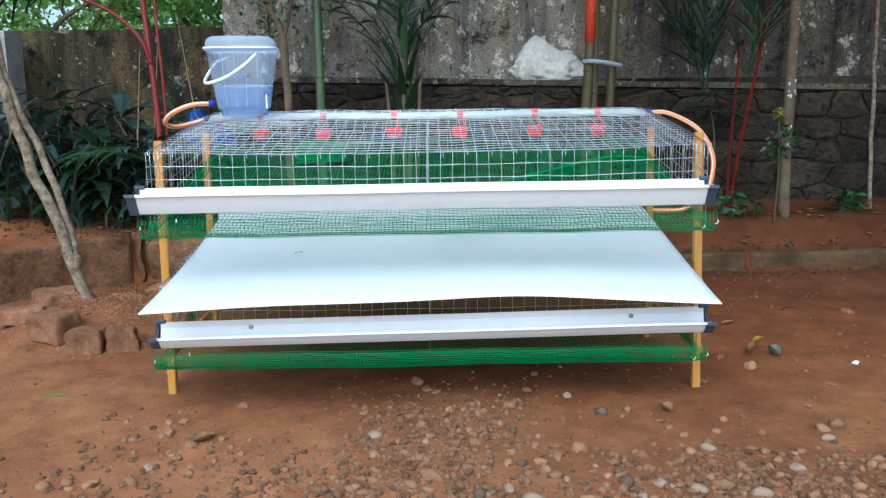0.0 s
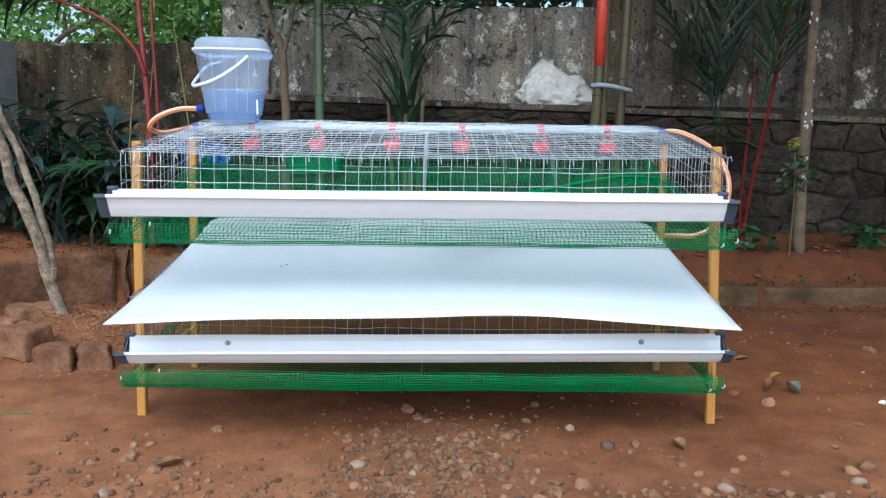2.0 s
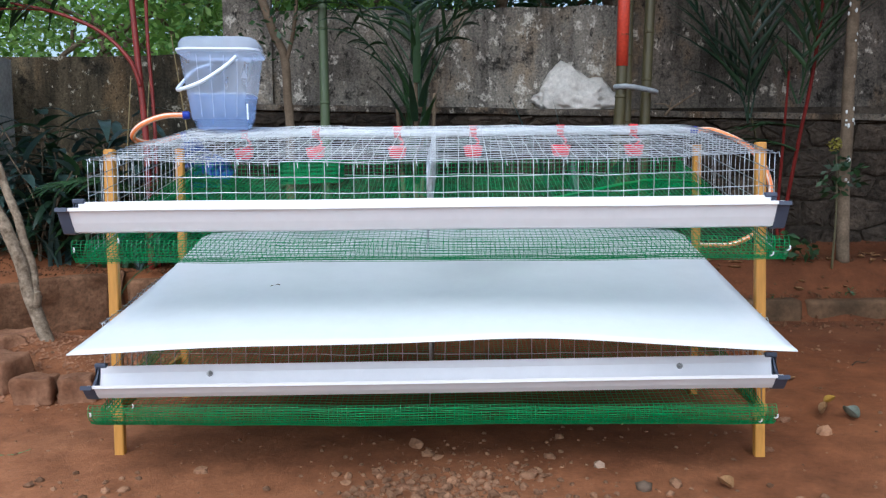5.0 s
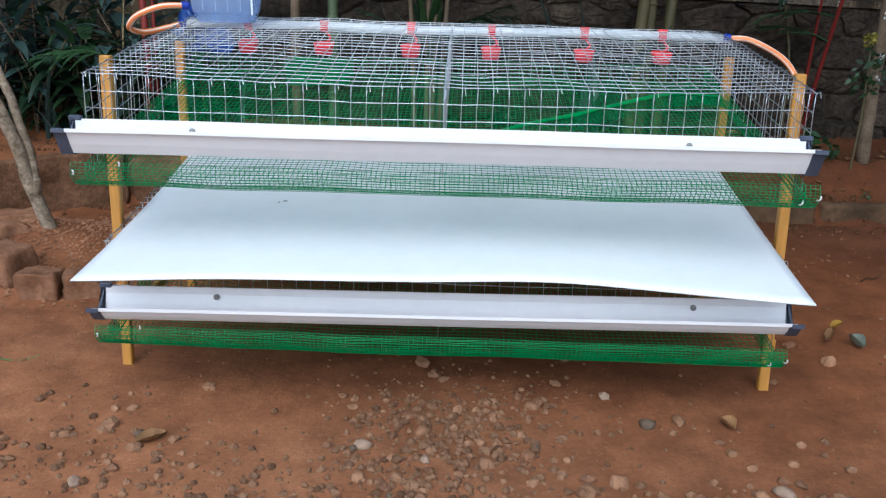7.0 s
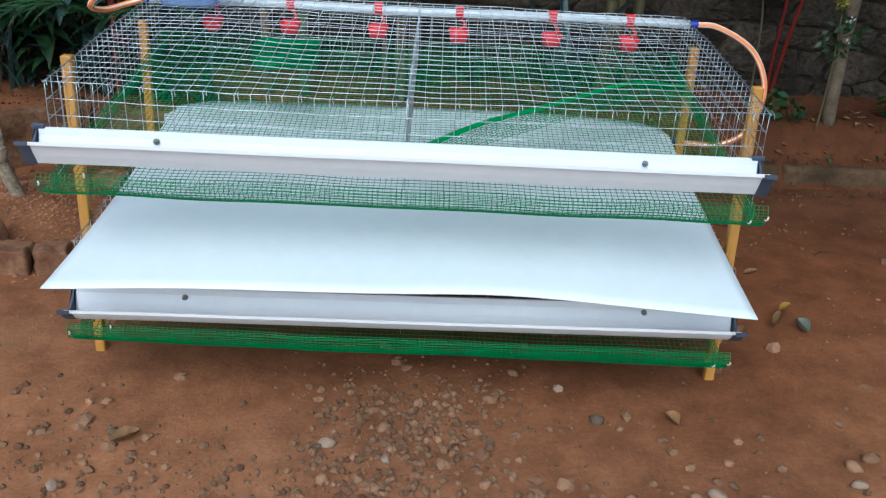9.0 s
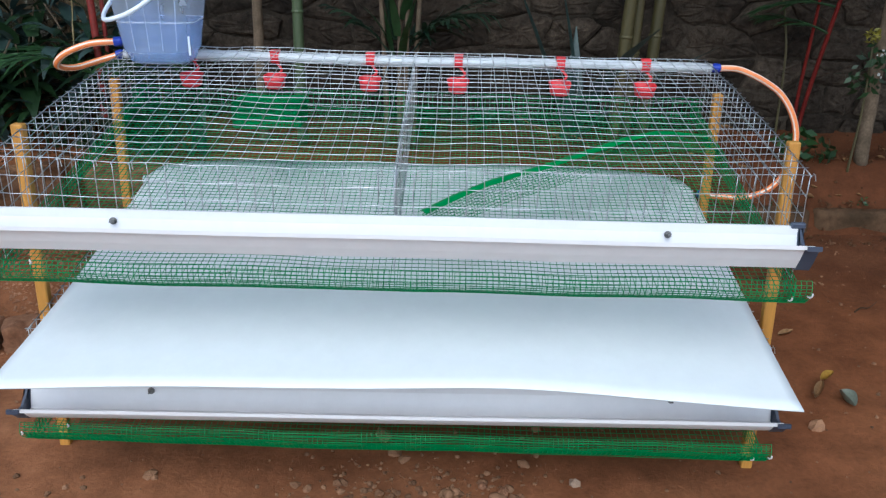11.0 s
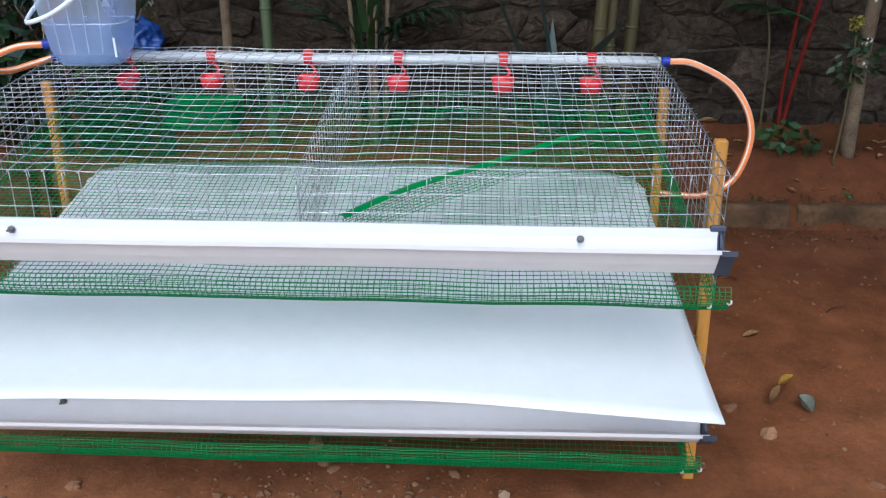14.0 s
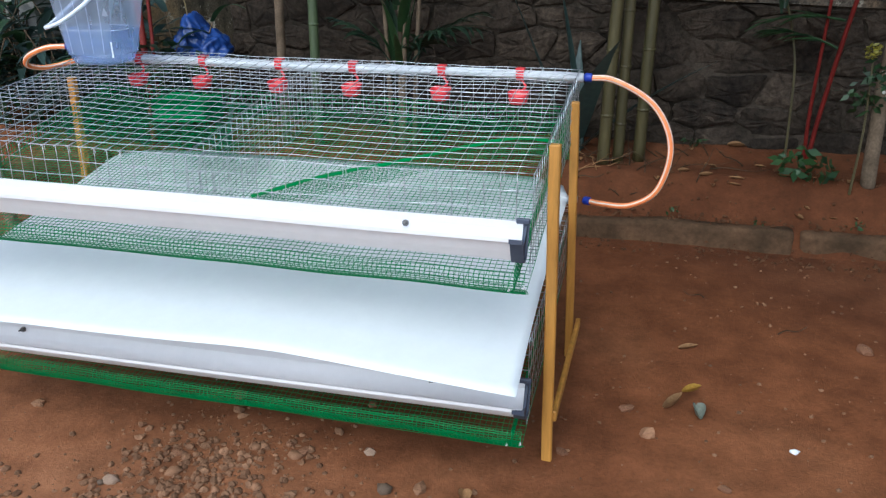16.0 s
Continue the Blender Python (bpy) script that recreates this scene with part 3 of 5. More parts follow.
def build_tier(root, tier, lower):
    yf, yb, r = -0.135, 0.572, 0.00092
    xs, ys = steps(XL, XR, CELL), steps(yf, yb, CELL)
    f = lambda y: tier.floor(0, y).z
    rows = [0.48 + 0.52 * i / 3 for i in range(4)] if lower else [0.30 + 0.70 * i / 4 for i in range(5)]
    upper = "galvanised wire top panel, slightly sagging"
    v, fc = mesh_panel(lambda x, y: wobble(tier.top(x, y)), xs, ys, r, 40, 20, 5, 0.006)
    tagged(link_mesh("top_panel", v, fc, WIRE, root, upper, True), kind="stuff")

    def wall_x(x):
        def p(y, q):
            a, b = tier.floor(x, y), tier.top(x, y)
            return wobble(a + (b - a) * q)
        return p

    def wall_y(y):
        def p(x, q):
            a, b = tier.floor(x, y), tier.top(x, y)
            return wobble(a + (b - a) * q)
        return p

    v, fc = mesh_panel(wall_y(yf), xs, rows, r, 40, 6, 5)
    link_mesh("front_panel", v, fc, WIRE, root, "", True)
    v, fc = mesh_panel(wall_y(yb), xs, [i / 4 for i in range(5)], r, 30, 4, 4)
    link_mesh("back_panel", v, fc, WIRE, root, "", True)
    for x in (XL, XR):
        v, fc = mesh_panel(wall_x(x), ys, [i / 5 for i in range(6)], r, 18, 5, 4)
        link_mesh("side_panel", v, fc, WIRE, root, "", True)
    v, fc = mesh_panel(wall_x(-0.012), steps(yf, yb, CELL * 0.8), [i / 6 for i in range(7)], r * 0.8, 14, 3, 4)
    link_mesh("partition", v, fc, WIRE, root, "fine wire partition across the middle", True)
    # bent wire hooks that tie the lid to the front
    v, fc = [], []
    for i, x in enumerate(xs[::2]):
        p = tier.top(x + 0.006, yf)
        h = 0.006 + 0.008 * ((i * 7) % 5) / 5
        sweep([p + Vector((0, 0.006, 0.003)), p + Vector((0, -0.004, 0.003)), p + Vector((0.002, -0.005, -h))], r, 4, v, fc)
    tagged(link_mesh("tie_wire", v, fc, WIRE, root), kind="stuff")
    # green plastic net floor, running out in front as the egg tray with an upturned lip
    nx, ny = steps(XL - 0.004, XR + 0.002, 0.0120), steps(-0.20, yb, 0.0120)
    lx = steps(XL - 0.004, XR + 0.002, 0.0094)
    v, fc = mesh_panel(lambda x, y: wobble(tier.floor(x, y), 0.0035, 6.0), nx, ny, 0.00068, 30, 16, 4)
    link_mesh("floor_net", v, fc, NET, root, "green plastic net floor sloping to the front")

    def lip(x, q):
        p = tier.floor(x, -0.20)
        wave = 0.006 * noise.noise(Vector((x * 4, 7, tier.dz)))
        curl = 0.012 * math.sin(q * math.pi)
        return p + Vector((0, -0.012 * q - curl, 0.044 * q + wave * (1 - q)))
    v, fc = mesh_panel(lip, lx, [0, 0.05, 0.11, 0.18, 0.31, 0.44, 0.57, 0.70, 0.84, 1.0], 0.00066, 50, 7, 4)
    link_mesh("egg_lip_net", v, fc, NET, root, "upturned green net lip of the egg tray")
    v, fc = mesh_panel(lambda x, q: lip(x, q * 0.22) + Vector((0.004, 0.008, -0.004)), lx, [0, 0.5, 1.0], 0.0006, 50, 4, 4)
    if lower:
        for k in range(8):
            q = 0.06 + 0.115 * k
            sv, sf = sweep([lip(XL + (XR - XL) * i / 40, q) + Vector((0, 0.005, 0.001 * math.sin(i * 1.7 + k))) for i in range(41)], 0.00095, 5)
            link_mesh("lip_strand", sv, sf, NET_SOLID, root, "", True)
    link_mesh("egg_lip_fold", v, fc, NET, root, "doubled net along the egg tray edge")
    for x, q in ((XL + 0.001, 0.5), (XR - 0.001, 0.35), (XR - 0.03, 0.1), (XL + 0.09, 0.9)):
        p = lip(x, q)
        sv, sf = sweep([p + Vector((0.0, 0.003, 0.0)), p + Vector((0.001, -0.004, 0.001)), p + Vector((0.004, -0.006, 0.004)), p + Vector((0.003, -0.008, 0.010))], 0.0016, 5)
        link_mesh("tie_end", sv, sf, PVC, root, "snipped white plastic tie end", True)
    v, fc = mesh_panel(lambda x, q: tier.floor(x, yb - 0.012) + Vector((0, 0, 0.045 * q)), nx, [0, 0.25, 0.5, 0.75, 1.0], 0.00085, 30, 3, 4)
    link_mesh("back_net", v, fc, NET, root)
    for x in (XL + 0.02, XR - 0.02):
        v, fc = mesh_panel(lambda y, q: tier.floor(x, y) + Vector((0, 0, 0.04 * q)), ny, [0, 0.25, 0.5, 0.75, 1.0], 0.00085, 14, 3, 4)
        link_mesh("side_net", v, fc, NET, root)

    # solid selvage bands of the net
    def band(line, w, name):
        vs, fs = [], []
        pts = smooth_line([(x, y, 0) for x, y in line], 8)
        n = len(pts) - 1
        for i, c0 in enumerate(pts):
            d = (pts[min(i + 1, n)] - pts[max(i - 1, 0)]).normalized()
            s = Vector((-d.y, d.x, 0)) * w * (0.75 + 0.35 * i / n) / 2
            p = tier.floor(c0.x, c0.y) + Vector((0, 0, 0.007))
            for q, h in ((-1, 0), (-0.3, 0.004), (0.4, 0.003), (1, 0)):
                vs.append(p + s * q + Vector((0, 0, h + 0.002 * noise.noise(Vector((i * 0.4, q, 1))))))
        for i in range(n):
            for s in range(3):
                fs.append((i * 4 + s, i * 4 + s + 1, (i + 1) * 4 + s + 1, (i + 1) * 4 + s))
        link_mesh(name, vs, fs, NET_SOLID, root, "solid green selvage strip", True)

        # the folded-over net beside it
        def fold(t, q):
            k = min(n - 1, int(t * n))
            c0 = pts[k].lerp(pts[k + 1], t * n - k)
            return wobble(tier.floor(c0.x + 0.02 * q, c0.y - 0.085 * q) + Vector((0, 0, 0.005 + 0.003 * math.sin(q * 3))), 0.003, 9.0)
        sv, sf = mesh_panel(fold, steps(0, 1, 0.011), steps(0, 1, 0.11), 0.0006, 36, 5, 4)
        link_mesh("net_fold", sv, sf, NET, root, "overlapping fold of green net")
    if not lower:
        band(((0.03, 0.05), (0.165, 0.176), (0.345, 0.30), (0.55, 0.44), (0.695, 0.435)), 0.032, "selvage")


def build_trough(root, x0, x1, back, front, bottom, skew, screws, name="feed_trough"):
    """An open PVC gutter along x with dark end caps; back, front and bottom are (y, z) of its rims and keel."""
    B, F, K = (Vector((0, *p)) for p in (back, front, bottom))
    prof = [B + Vector((0, 0.004, 0.0)), B + Vector((0, -0.003, 0.001)), B.lerp(K, 0.25) + Vector((0, 0.004, 0)), B.lerp(K, 0.6) + Vector((0, 0.008, -0.002)),
            K + Vector((0, 0.014, 0.003)), K, K + Vector((0, -0.014, 0.003)), F.lerp(K, 0.55) + Vector((0, -0.006, -0.002)), F.lerp(K, 0.12), F, F + Vector((0, -0.004, 0.0015)), F + Vector((0, -0.0045, -0.0055))]
    outer = [p + Vector((0, 0, 0)) for p in prof]
    inner = []
    for i, p in enumerate(prof):
        d = (prof[min(i + 1, len(prof) - 1)] - prof[max(i - 1, 0)]).normalized()
        inner.append(p + Vector((0, d.z, -d.y)) * -0.0022)
    ring = outer + inner[::-1]
    n, vs, fs = len(ring), [], []
    xs = [x0 + (x1 - x0) * i / 24 for i in range(25)]
    for x in xs:
        s = skew * (x - (x0 + x1) / 2) + 0.0016 * noise.noise(Vector((x * 3, back[1] * 9, 0)))
        vs += [p + Vector((x, 0, s)) for p in ring]
    for i in range(24):
        for k in range(n):
            j = (k + 1) % n
            fs.append((i * n + k, i * n + j, (i + 1) * n + j, (i + 1) * n + k))
    fs.append(tuple(range(n)))
    fs.append(tuple(24 * n + k for k in reversed(range(n))))
    trough = link_mesh(name, vs, fs, PVC, root, "white pvc feeding trough")
    for side, x in ((-1, x0), (1, x1)):
        s = skew * (x - (x0 + x1) / 2)
        mid = Vector((0, (B.y + F.y) / 2, (B.z + F.z) / 2))
        rings = []
        for off, dx in ((1.03, -0.012), (1.10, -0.012), (1.10, 0.012), (1.03, 0.012)):
            rings.append([mid + (p - mid) * off + Vector((x + side * dx, 0, s)) for p in outer])
        m = len(outer)
        vs = [p for r in rings for p in r]
        fs = []
        for q in range(4):
            w = (q + 1) % 4
            fs += [(q * m + k, q * m + k + 1, w * m + k + 1, w * m + k) for k in range(m - 1)]
        fs += [(0, m, 2 * m, 3 * m), (4 * m - 1, 3 * m - 1, 2 * m - 1, m - 1)]
        # end plate with a dished upper edge
        dish = [F + Vector((0, 0.004, -0.002)), F.lerp(B, 0.25) + Vector((0, 0, -0.020)), F.lerp(B, 0.5) + Vector((0, 0, -0.026)), F.lerp(B, 0.75) + Vector((0, 0, -0.018))]
        plate = outer[:10] + dish[1:]
        n0 = len(vs)
        vs += [mid + (p - mid) * 1.05 + Vector((x + side * 0.003, 0, s)) for p in plate]
        vs += [mid + (p - mid) * 1.05 + Vector((x + side * 0.008, 0, s)) for p in plate]
        h = len(plate)
        fs += [tuple(n0 + k for k in range(h)), tuple(n0 + h + k for k in reversed(range(h)))]
        fs += [(n0 + k, n0 + (k + 1) % h, n0 + h + (k + 1) % h, n0 + h + k) for k in range(h)]
        link_mesh("end_cap", vs, fs, CAP, trough, "dark slate-blue plastic end cap")
        # clip ear on the back rim
        bm = box_bm(0.026, 0.010, 0.010, 0.002, 1)
        bmesh.ops.transform(bm, matrix=Matrix.Translation((x, B.y - 0.001, B.z - 0.003 + s)), verts=bm.verts)
        part("cap_clip", bm, CAP, trough)
    for x in screws:
        s = skew * (x - (x0 + x1) / 2)
        bm = bmesh.new()
        bmesh.ops.create_cone(bm, cap_ends=True, segments=10, radius1=0.0065, radius2=0.0065, depth=0.003)
        bmesh.ops.create_cone(bm, cap_ends=True, segments=6, radius1=0.0048, radius2=0.0042, depth=0.006, matrix=Matrix.Translation((0, 0, 0.004)))
        bmesh.ops.create_cone(bm, cap_ends=True, segments=8, radius1=0.0022, radius2=0.002, depth=0.012, matrix=Matrix.Translation((0, 0, 0.008)))
        p = B.lerp(K, 0.30)
        bmesh.ops.transform(bm, matrix=Matrix.Translation((x, p.y + 0.001, p.z + s)) @ pose(0, 0, 0, 80), verts=bm.verts)
        part("screw", bm, STEEL, trough, "steel screw with nut and washer")


def build_pipe(root, tier, cups):
    y, z = 0.555 + tier.dy, 0.763 + tier.dz
    v, f = sweep([(XL - 0.012 + (XR - XL + 0.024) * i / 10, y, z + 0.002 * math.sin(i)) for i in range(11)], 0.0115, 14)
    pipe = link_mesh("water_pipe", v, f, PIPE, root, "pale grey plastic water pipe", True)
    for i, x in enumerate(cups):
        # saddle clip over the pipe, drop neck and open cup
        bm = bmesh.new()
        bmesh.ops.create_cone(bm, cap_ends=True, segments=14, radius1=0.0145, radius2=0.0145, depth=0.020, matrix=Matrix.Translation((x, y, z)) @ pose(0, 0, 0, 0, 90))
        bmesh.ops.create_cube(bm, size=1.0, matrix=Matrix.Translation((x, y - 0.001, z + 0.013)) @ Matrix.Diagonal((0.022, 0.022, 0.010, 1)))
        part("saddle_clip", bm, RED, pipe, "red plastic saddle clip")
        v, f = sweep(smooth_line([(x, y, z - 0.01), (x + 0.012, y - 0.008, z - 0.022), (x + 0.016, y - 0.01, z - 0.030), (x + 0.004, y - 0.012, z - 0.042)], 4), 0.003, 7)
        link_mesh("nipple_neck", v, f, RED, pipe, "", True)
        bm = bmesh.new()
        rings = []
        for hx, hy, zz in ((0.019, 0.013, -0.016), (0.023, 0.017, -0.014), (0.0255, 0.021, 0.004), (0.028, 0.023, 0.012), (0.0255, 0.021, 0.012), (0.023, 0.018, 0.002), (0.019, 0.013, -0.012)):
            ring = []
            for k in range(18):
                ca, sa = math.cos(2 * math.pi * k / 18), math.sin(2 * math.pi * k / 18)
                ring.append(bm.verts.new((hx * math.copysign(abs(ca) ** 0.55, ca), hy * math.copysign(abs(sa) ** 0.55, sa), zz + 0.004 * sa)))
            rings.append(ring)
        for a, b in zip(rings, rings[1:]):
            for k in range(18):
                bm.faces.new((a[k], a[(k + 1) % 18], b[(k + 1) % 18], b[k]))
        bm.faces.new(rings[0][::-1])
        bm.faces.new(rings[-1])
        bmesh.ops.transform(bm, matrix=Matrix.Translation((x, y - 0.018, z - 0.054)), verts=bm.verts)
        part("drinker_cup", bm, RED, pipe, "red plastic drinker cup", True)


CAGE = thing("quail_cage", (0, 0, 0), "two-tier galvanised wire cage on ochre wooden legs with green net floors", "cage")
beam((-0.738, 0, -0.01), (-0.733, 0.004, 0.708), 0.023, 0.020, "leg", WOOD, CAGE, "ochre-yellow painted wooden leg")
beam((0.740, 0, -0.01), (0.724, 0.004, 0.712), 0.023, 0.020, "leg", WOOD, CAGE, "ochre-yellow painted wooden leg")
beam((-0.738, 0.47, 0.0), (-0.724, 0.45, 0.72), 0.022, 0.020, "leg", WOOD, CAGE, "ochre-yellow painted wooden leg")
beam((0.728, 0.50, 0.0), (0.712, 0.452, 0.718), 0.021, 0.020, "leg", WOOD, CAGE, "ochre-yellow painted wooden leg")
for sx in (-0.752, 0.750):
    beam((sx, 0.485, 0.115), (sx, 0.0, 0.105), 0.012, 0.026, "brace", WOOD, CAGE, "ochre-yellow cross brace")
UPPER, LOWER = Tier(0.0, 0.0), Tier(0.035, -0.352)
CUPS = (-0.565, -0.358, -0.122, 0.096, 0.347, 0.556)
build_tier(CAGE, UPPER, False)
build_tier(CAGE, LOWER, True)
build_trough(CAGE, -0.736, 0.692, (-0.152, 0.597), (-0.227, 0.588), (-0.186, 0.537), 0.002, (-0.503, 0.467))
build_trough(CAGE, -0.711, 0.706, (-0.142, 0.254), (-0.212, 0.230), (-0.172, 0.196), 0.013, (-0.476, 0.515))
build_pipe(CAGE, UPPER, CUPS)
build_pipe(CAGE, Tier(0.035, -0.335), ())


def build_hose(name, points, label, r=0.0078):
    root = thing(name, points[0], label, "hose")
    base = Vector(points[0])
    pts = [p - base for p in smooth_line(points, 10)]
    sides = 12
    v, f = sweep(pts, r, sides)
    ob = link_mesh("tube", v, f, [HOSE_A, HOSE_B], root, "", True)
    for i, p in enumerate(ob.data.polygons):
        if i < (len(pts) - 1) * sides and i % sides in (1, 4, 7, 10):
            p.material_index = 1
    for a, b in ((pts[0], pts[2]), (pts[-1], pts[-3])):
        d = (b - a).normalized()
        v, f = sweep([a - d * 0.008, a - d * 0.004, a + d * 0.010, a + d * 0.012], [0.0085, 0.0112, 0.0112, 0.009], 14)
        link_mesh("fitting", v, f, BLUE, root, "blue push fitting", False)
    return root


build_hose("hose", [(0.728, 0.555, 0.763), (0.80, 0.555, 0.757), (0.90, 0.548, 0.70), (0.948, 0.54, 0.60), (0.925, 0.54, 0.487), (0.86, 0.55, 0.437), (0.79, 0.565, 0.430), (0.742, 0.585, 0.430)],
           "orange and white striped hose joining the two water pipes")
build_hose("hose", [(-0.690, 0.42, 0.810), (-0.75, 0.40, 0.806), (-0.81, 0.395, 0.782), (-0.842, 0.42, 0.752), (-0.83, 0.48, 0.738), (-0.79, 0.535, 0.748), (-0.742, 0.553, 0.762)],
           "orange and white striped hose from bucket to water pipe")


# rolled net nest on the upper floor
def build_net_roll():
    base = UPPER.floor(-0.352, 0.435)
    root = thing("net_box", base, "small box folded from dark green plastic net on the cage floor", "nest box")
    c, w, d, h = 0.0102, 0.155, 0.085, 0.056
    for name, o, a, b in (("panel", (-w / 2, -d / 2, 0.01), (w, 0, 0), (0, 0, h)), ("panel", (-w / 2, d / 2, 0.012), (w, 0, 0), (0, 0, h)), ("panel", (-w / 2, -d / 2, 0.01), (0, d, 0), (0, 0, h)),
                          ("panel", (w / 2, -d / 2, 0.01), (0, d, 0), (0, 0, h)), ("panel", (-w / 2, -d / 2, 0.01 + h), (w, 0, 0), (0, d, 0))):
        o, a, b = Vector(o), Vector(a), Vector(b)
        for k in range(2):
            off = Vector((0.003, 0.003, 0.003)) * k
            v, f = mesh_panel(lambda s, t: wobble(o + off + a * s + b * t, 0.004, 9), steps(0, 1, c / a.length), steps(0, 1, c / b.length), 0.0017, 6, 5, 4)
            tagged(link_mesh(name, v, f, NET, root), kind="stuff")


build_net_roll()


# ---- dropping sheet ----
def build_sheet():
    nx, ny, vs, fs = 72, 30, [], []
    for j in range(ny + 1):
        v = j / ny
        for i in range(nx + 1):
            u = -1 + 2 * i / nx
            half = 0.700 + 0.016 * v ** 3
            corner = smoothstep(0.10, 0.0, v)
            half -= 0.022 * corner * corner
            half -= 0.012 * math.sin(math.pi * v) * (u < 0)
            x = 0.002 - 0.008 * v + half * u
            y = 0.60 - 0.872 * v
            if v < 0.1:
                y -= 0.035 * smoothstep(0.88, 1.0, abs(u))
            z = 0.490 - 0.190 * v
            z += (0.022 - 0.030 * max(0.0, abs(u) - 0.45) ** 2 * 2) * (1 - u * u) ** 0.7 * smoothstep(0.1, 1.0, v)
            z += 0.010 * math.exp(-((u - 0.30) / 0.26) ** 2) * smoothstep(0.55, 1.0, v) - 0.004 * math.exp(-((u + 0.35) / 0.4) ** 2) * v
            z += 0.008 * math.sin(v * 3.0) + 0.003 * noise.noise(Vector((x * 2.2, y * 2.2, 4)))
            z -= 0.016 * abs(u) ** 4 * (1 - v ** 3)
            vs.append((x, y, z))
    w = nx + 1
    fs = [(j * w + i, (j + 1) * w + i, (j + 1) * w + i + 1, j * w + i + 1) for j in range(ny) for i in range(nx)]
    n = len(vs)
    vs += [(x, y, z - 0.0022) for x, y, z in vs]
    fs += [tuple(n + k for k in reversed(f)) for f in list(fs)]
    rim = [i for i in range(w)] + [j * w + nx for j in range(1, ny + 1)] + [ny * w + i for i in range(nx - 1, -1, -1)] + [j * w for j in range(ny - 1, 0, -1)]
    for a, b in zip(rim, rim[1:] + rim[:1]):
        fs.append((a, b, n + b, n + a))
    ob = link_mesh("dropping_sheet", vs, fs, SHEET, None, "", True)
    tagged(ob, "white flexible plastic dropping sheet laid over the lower cage", "tray")


build_sheet()
for i, (x, y, z, ln, turn) in enumerate(((-0.385, 0.055, 0.3885, 0.008, 60), (-0.372, 0.062, 0.390, 0.010, 25))):
    v, f = sweep([(-ln / 2, 0, 0.0), (0, 0.002, 0.001), (ln / 2, 0, 0.0)], 0.0009, 5)
    ob = link_mesh("grit", v, f, BARK_DARK)
    ob.location, ob.rotation_euler = (x, y, z), (0, 0, radians(turn))
    tagged(ob, "tiny dark crumb lying on the white sheet", "crumb", "crumbs on the sheet")


# ---- bucket ----
def rounded_ring(bm, half_x, half_y, z, corner, k=6):
    out = []
    for qx, qy, a0 in ((1, 1, 0), (-1, 1, 90), (-1, -1, 180), (1, -1, 270)):
        for i in range(k + 1):
            a = radians(a0 + 90 * i / k)
            out.append(bm.verts.new((qx * (half_x - corner) + corner * math.cos(a), qy * (half_y - corner) + corner * math.sin(a), z)))
    return out


def loft(bm, rings, cap_first=True, cap_last=True):
    n = len(rings[0])
    for a, b in zip(rings, rings[1:]):
        for k in range(n):
            bm.faces.new((a[k], a[(k + 1) % n], b[(k + 1) % n], b[k]))
    if cap_first:
        bm.faces.new(rings[0][::-1])
    if cap_last:
        bm.faces.new(rings[-1])


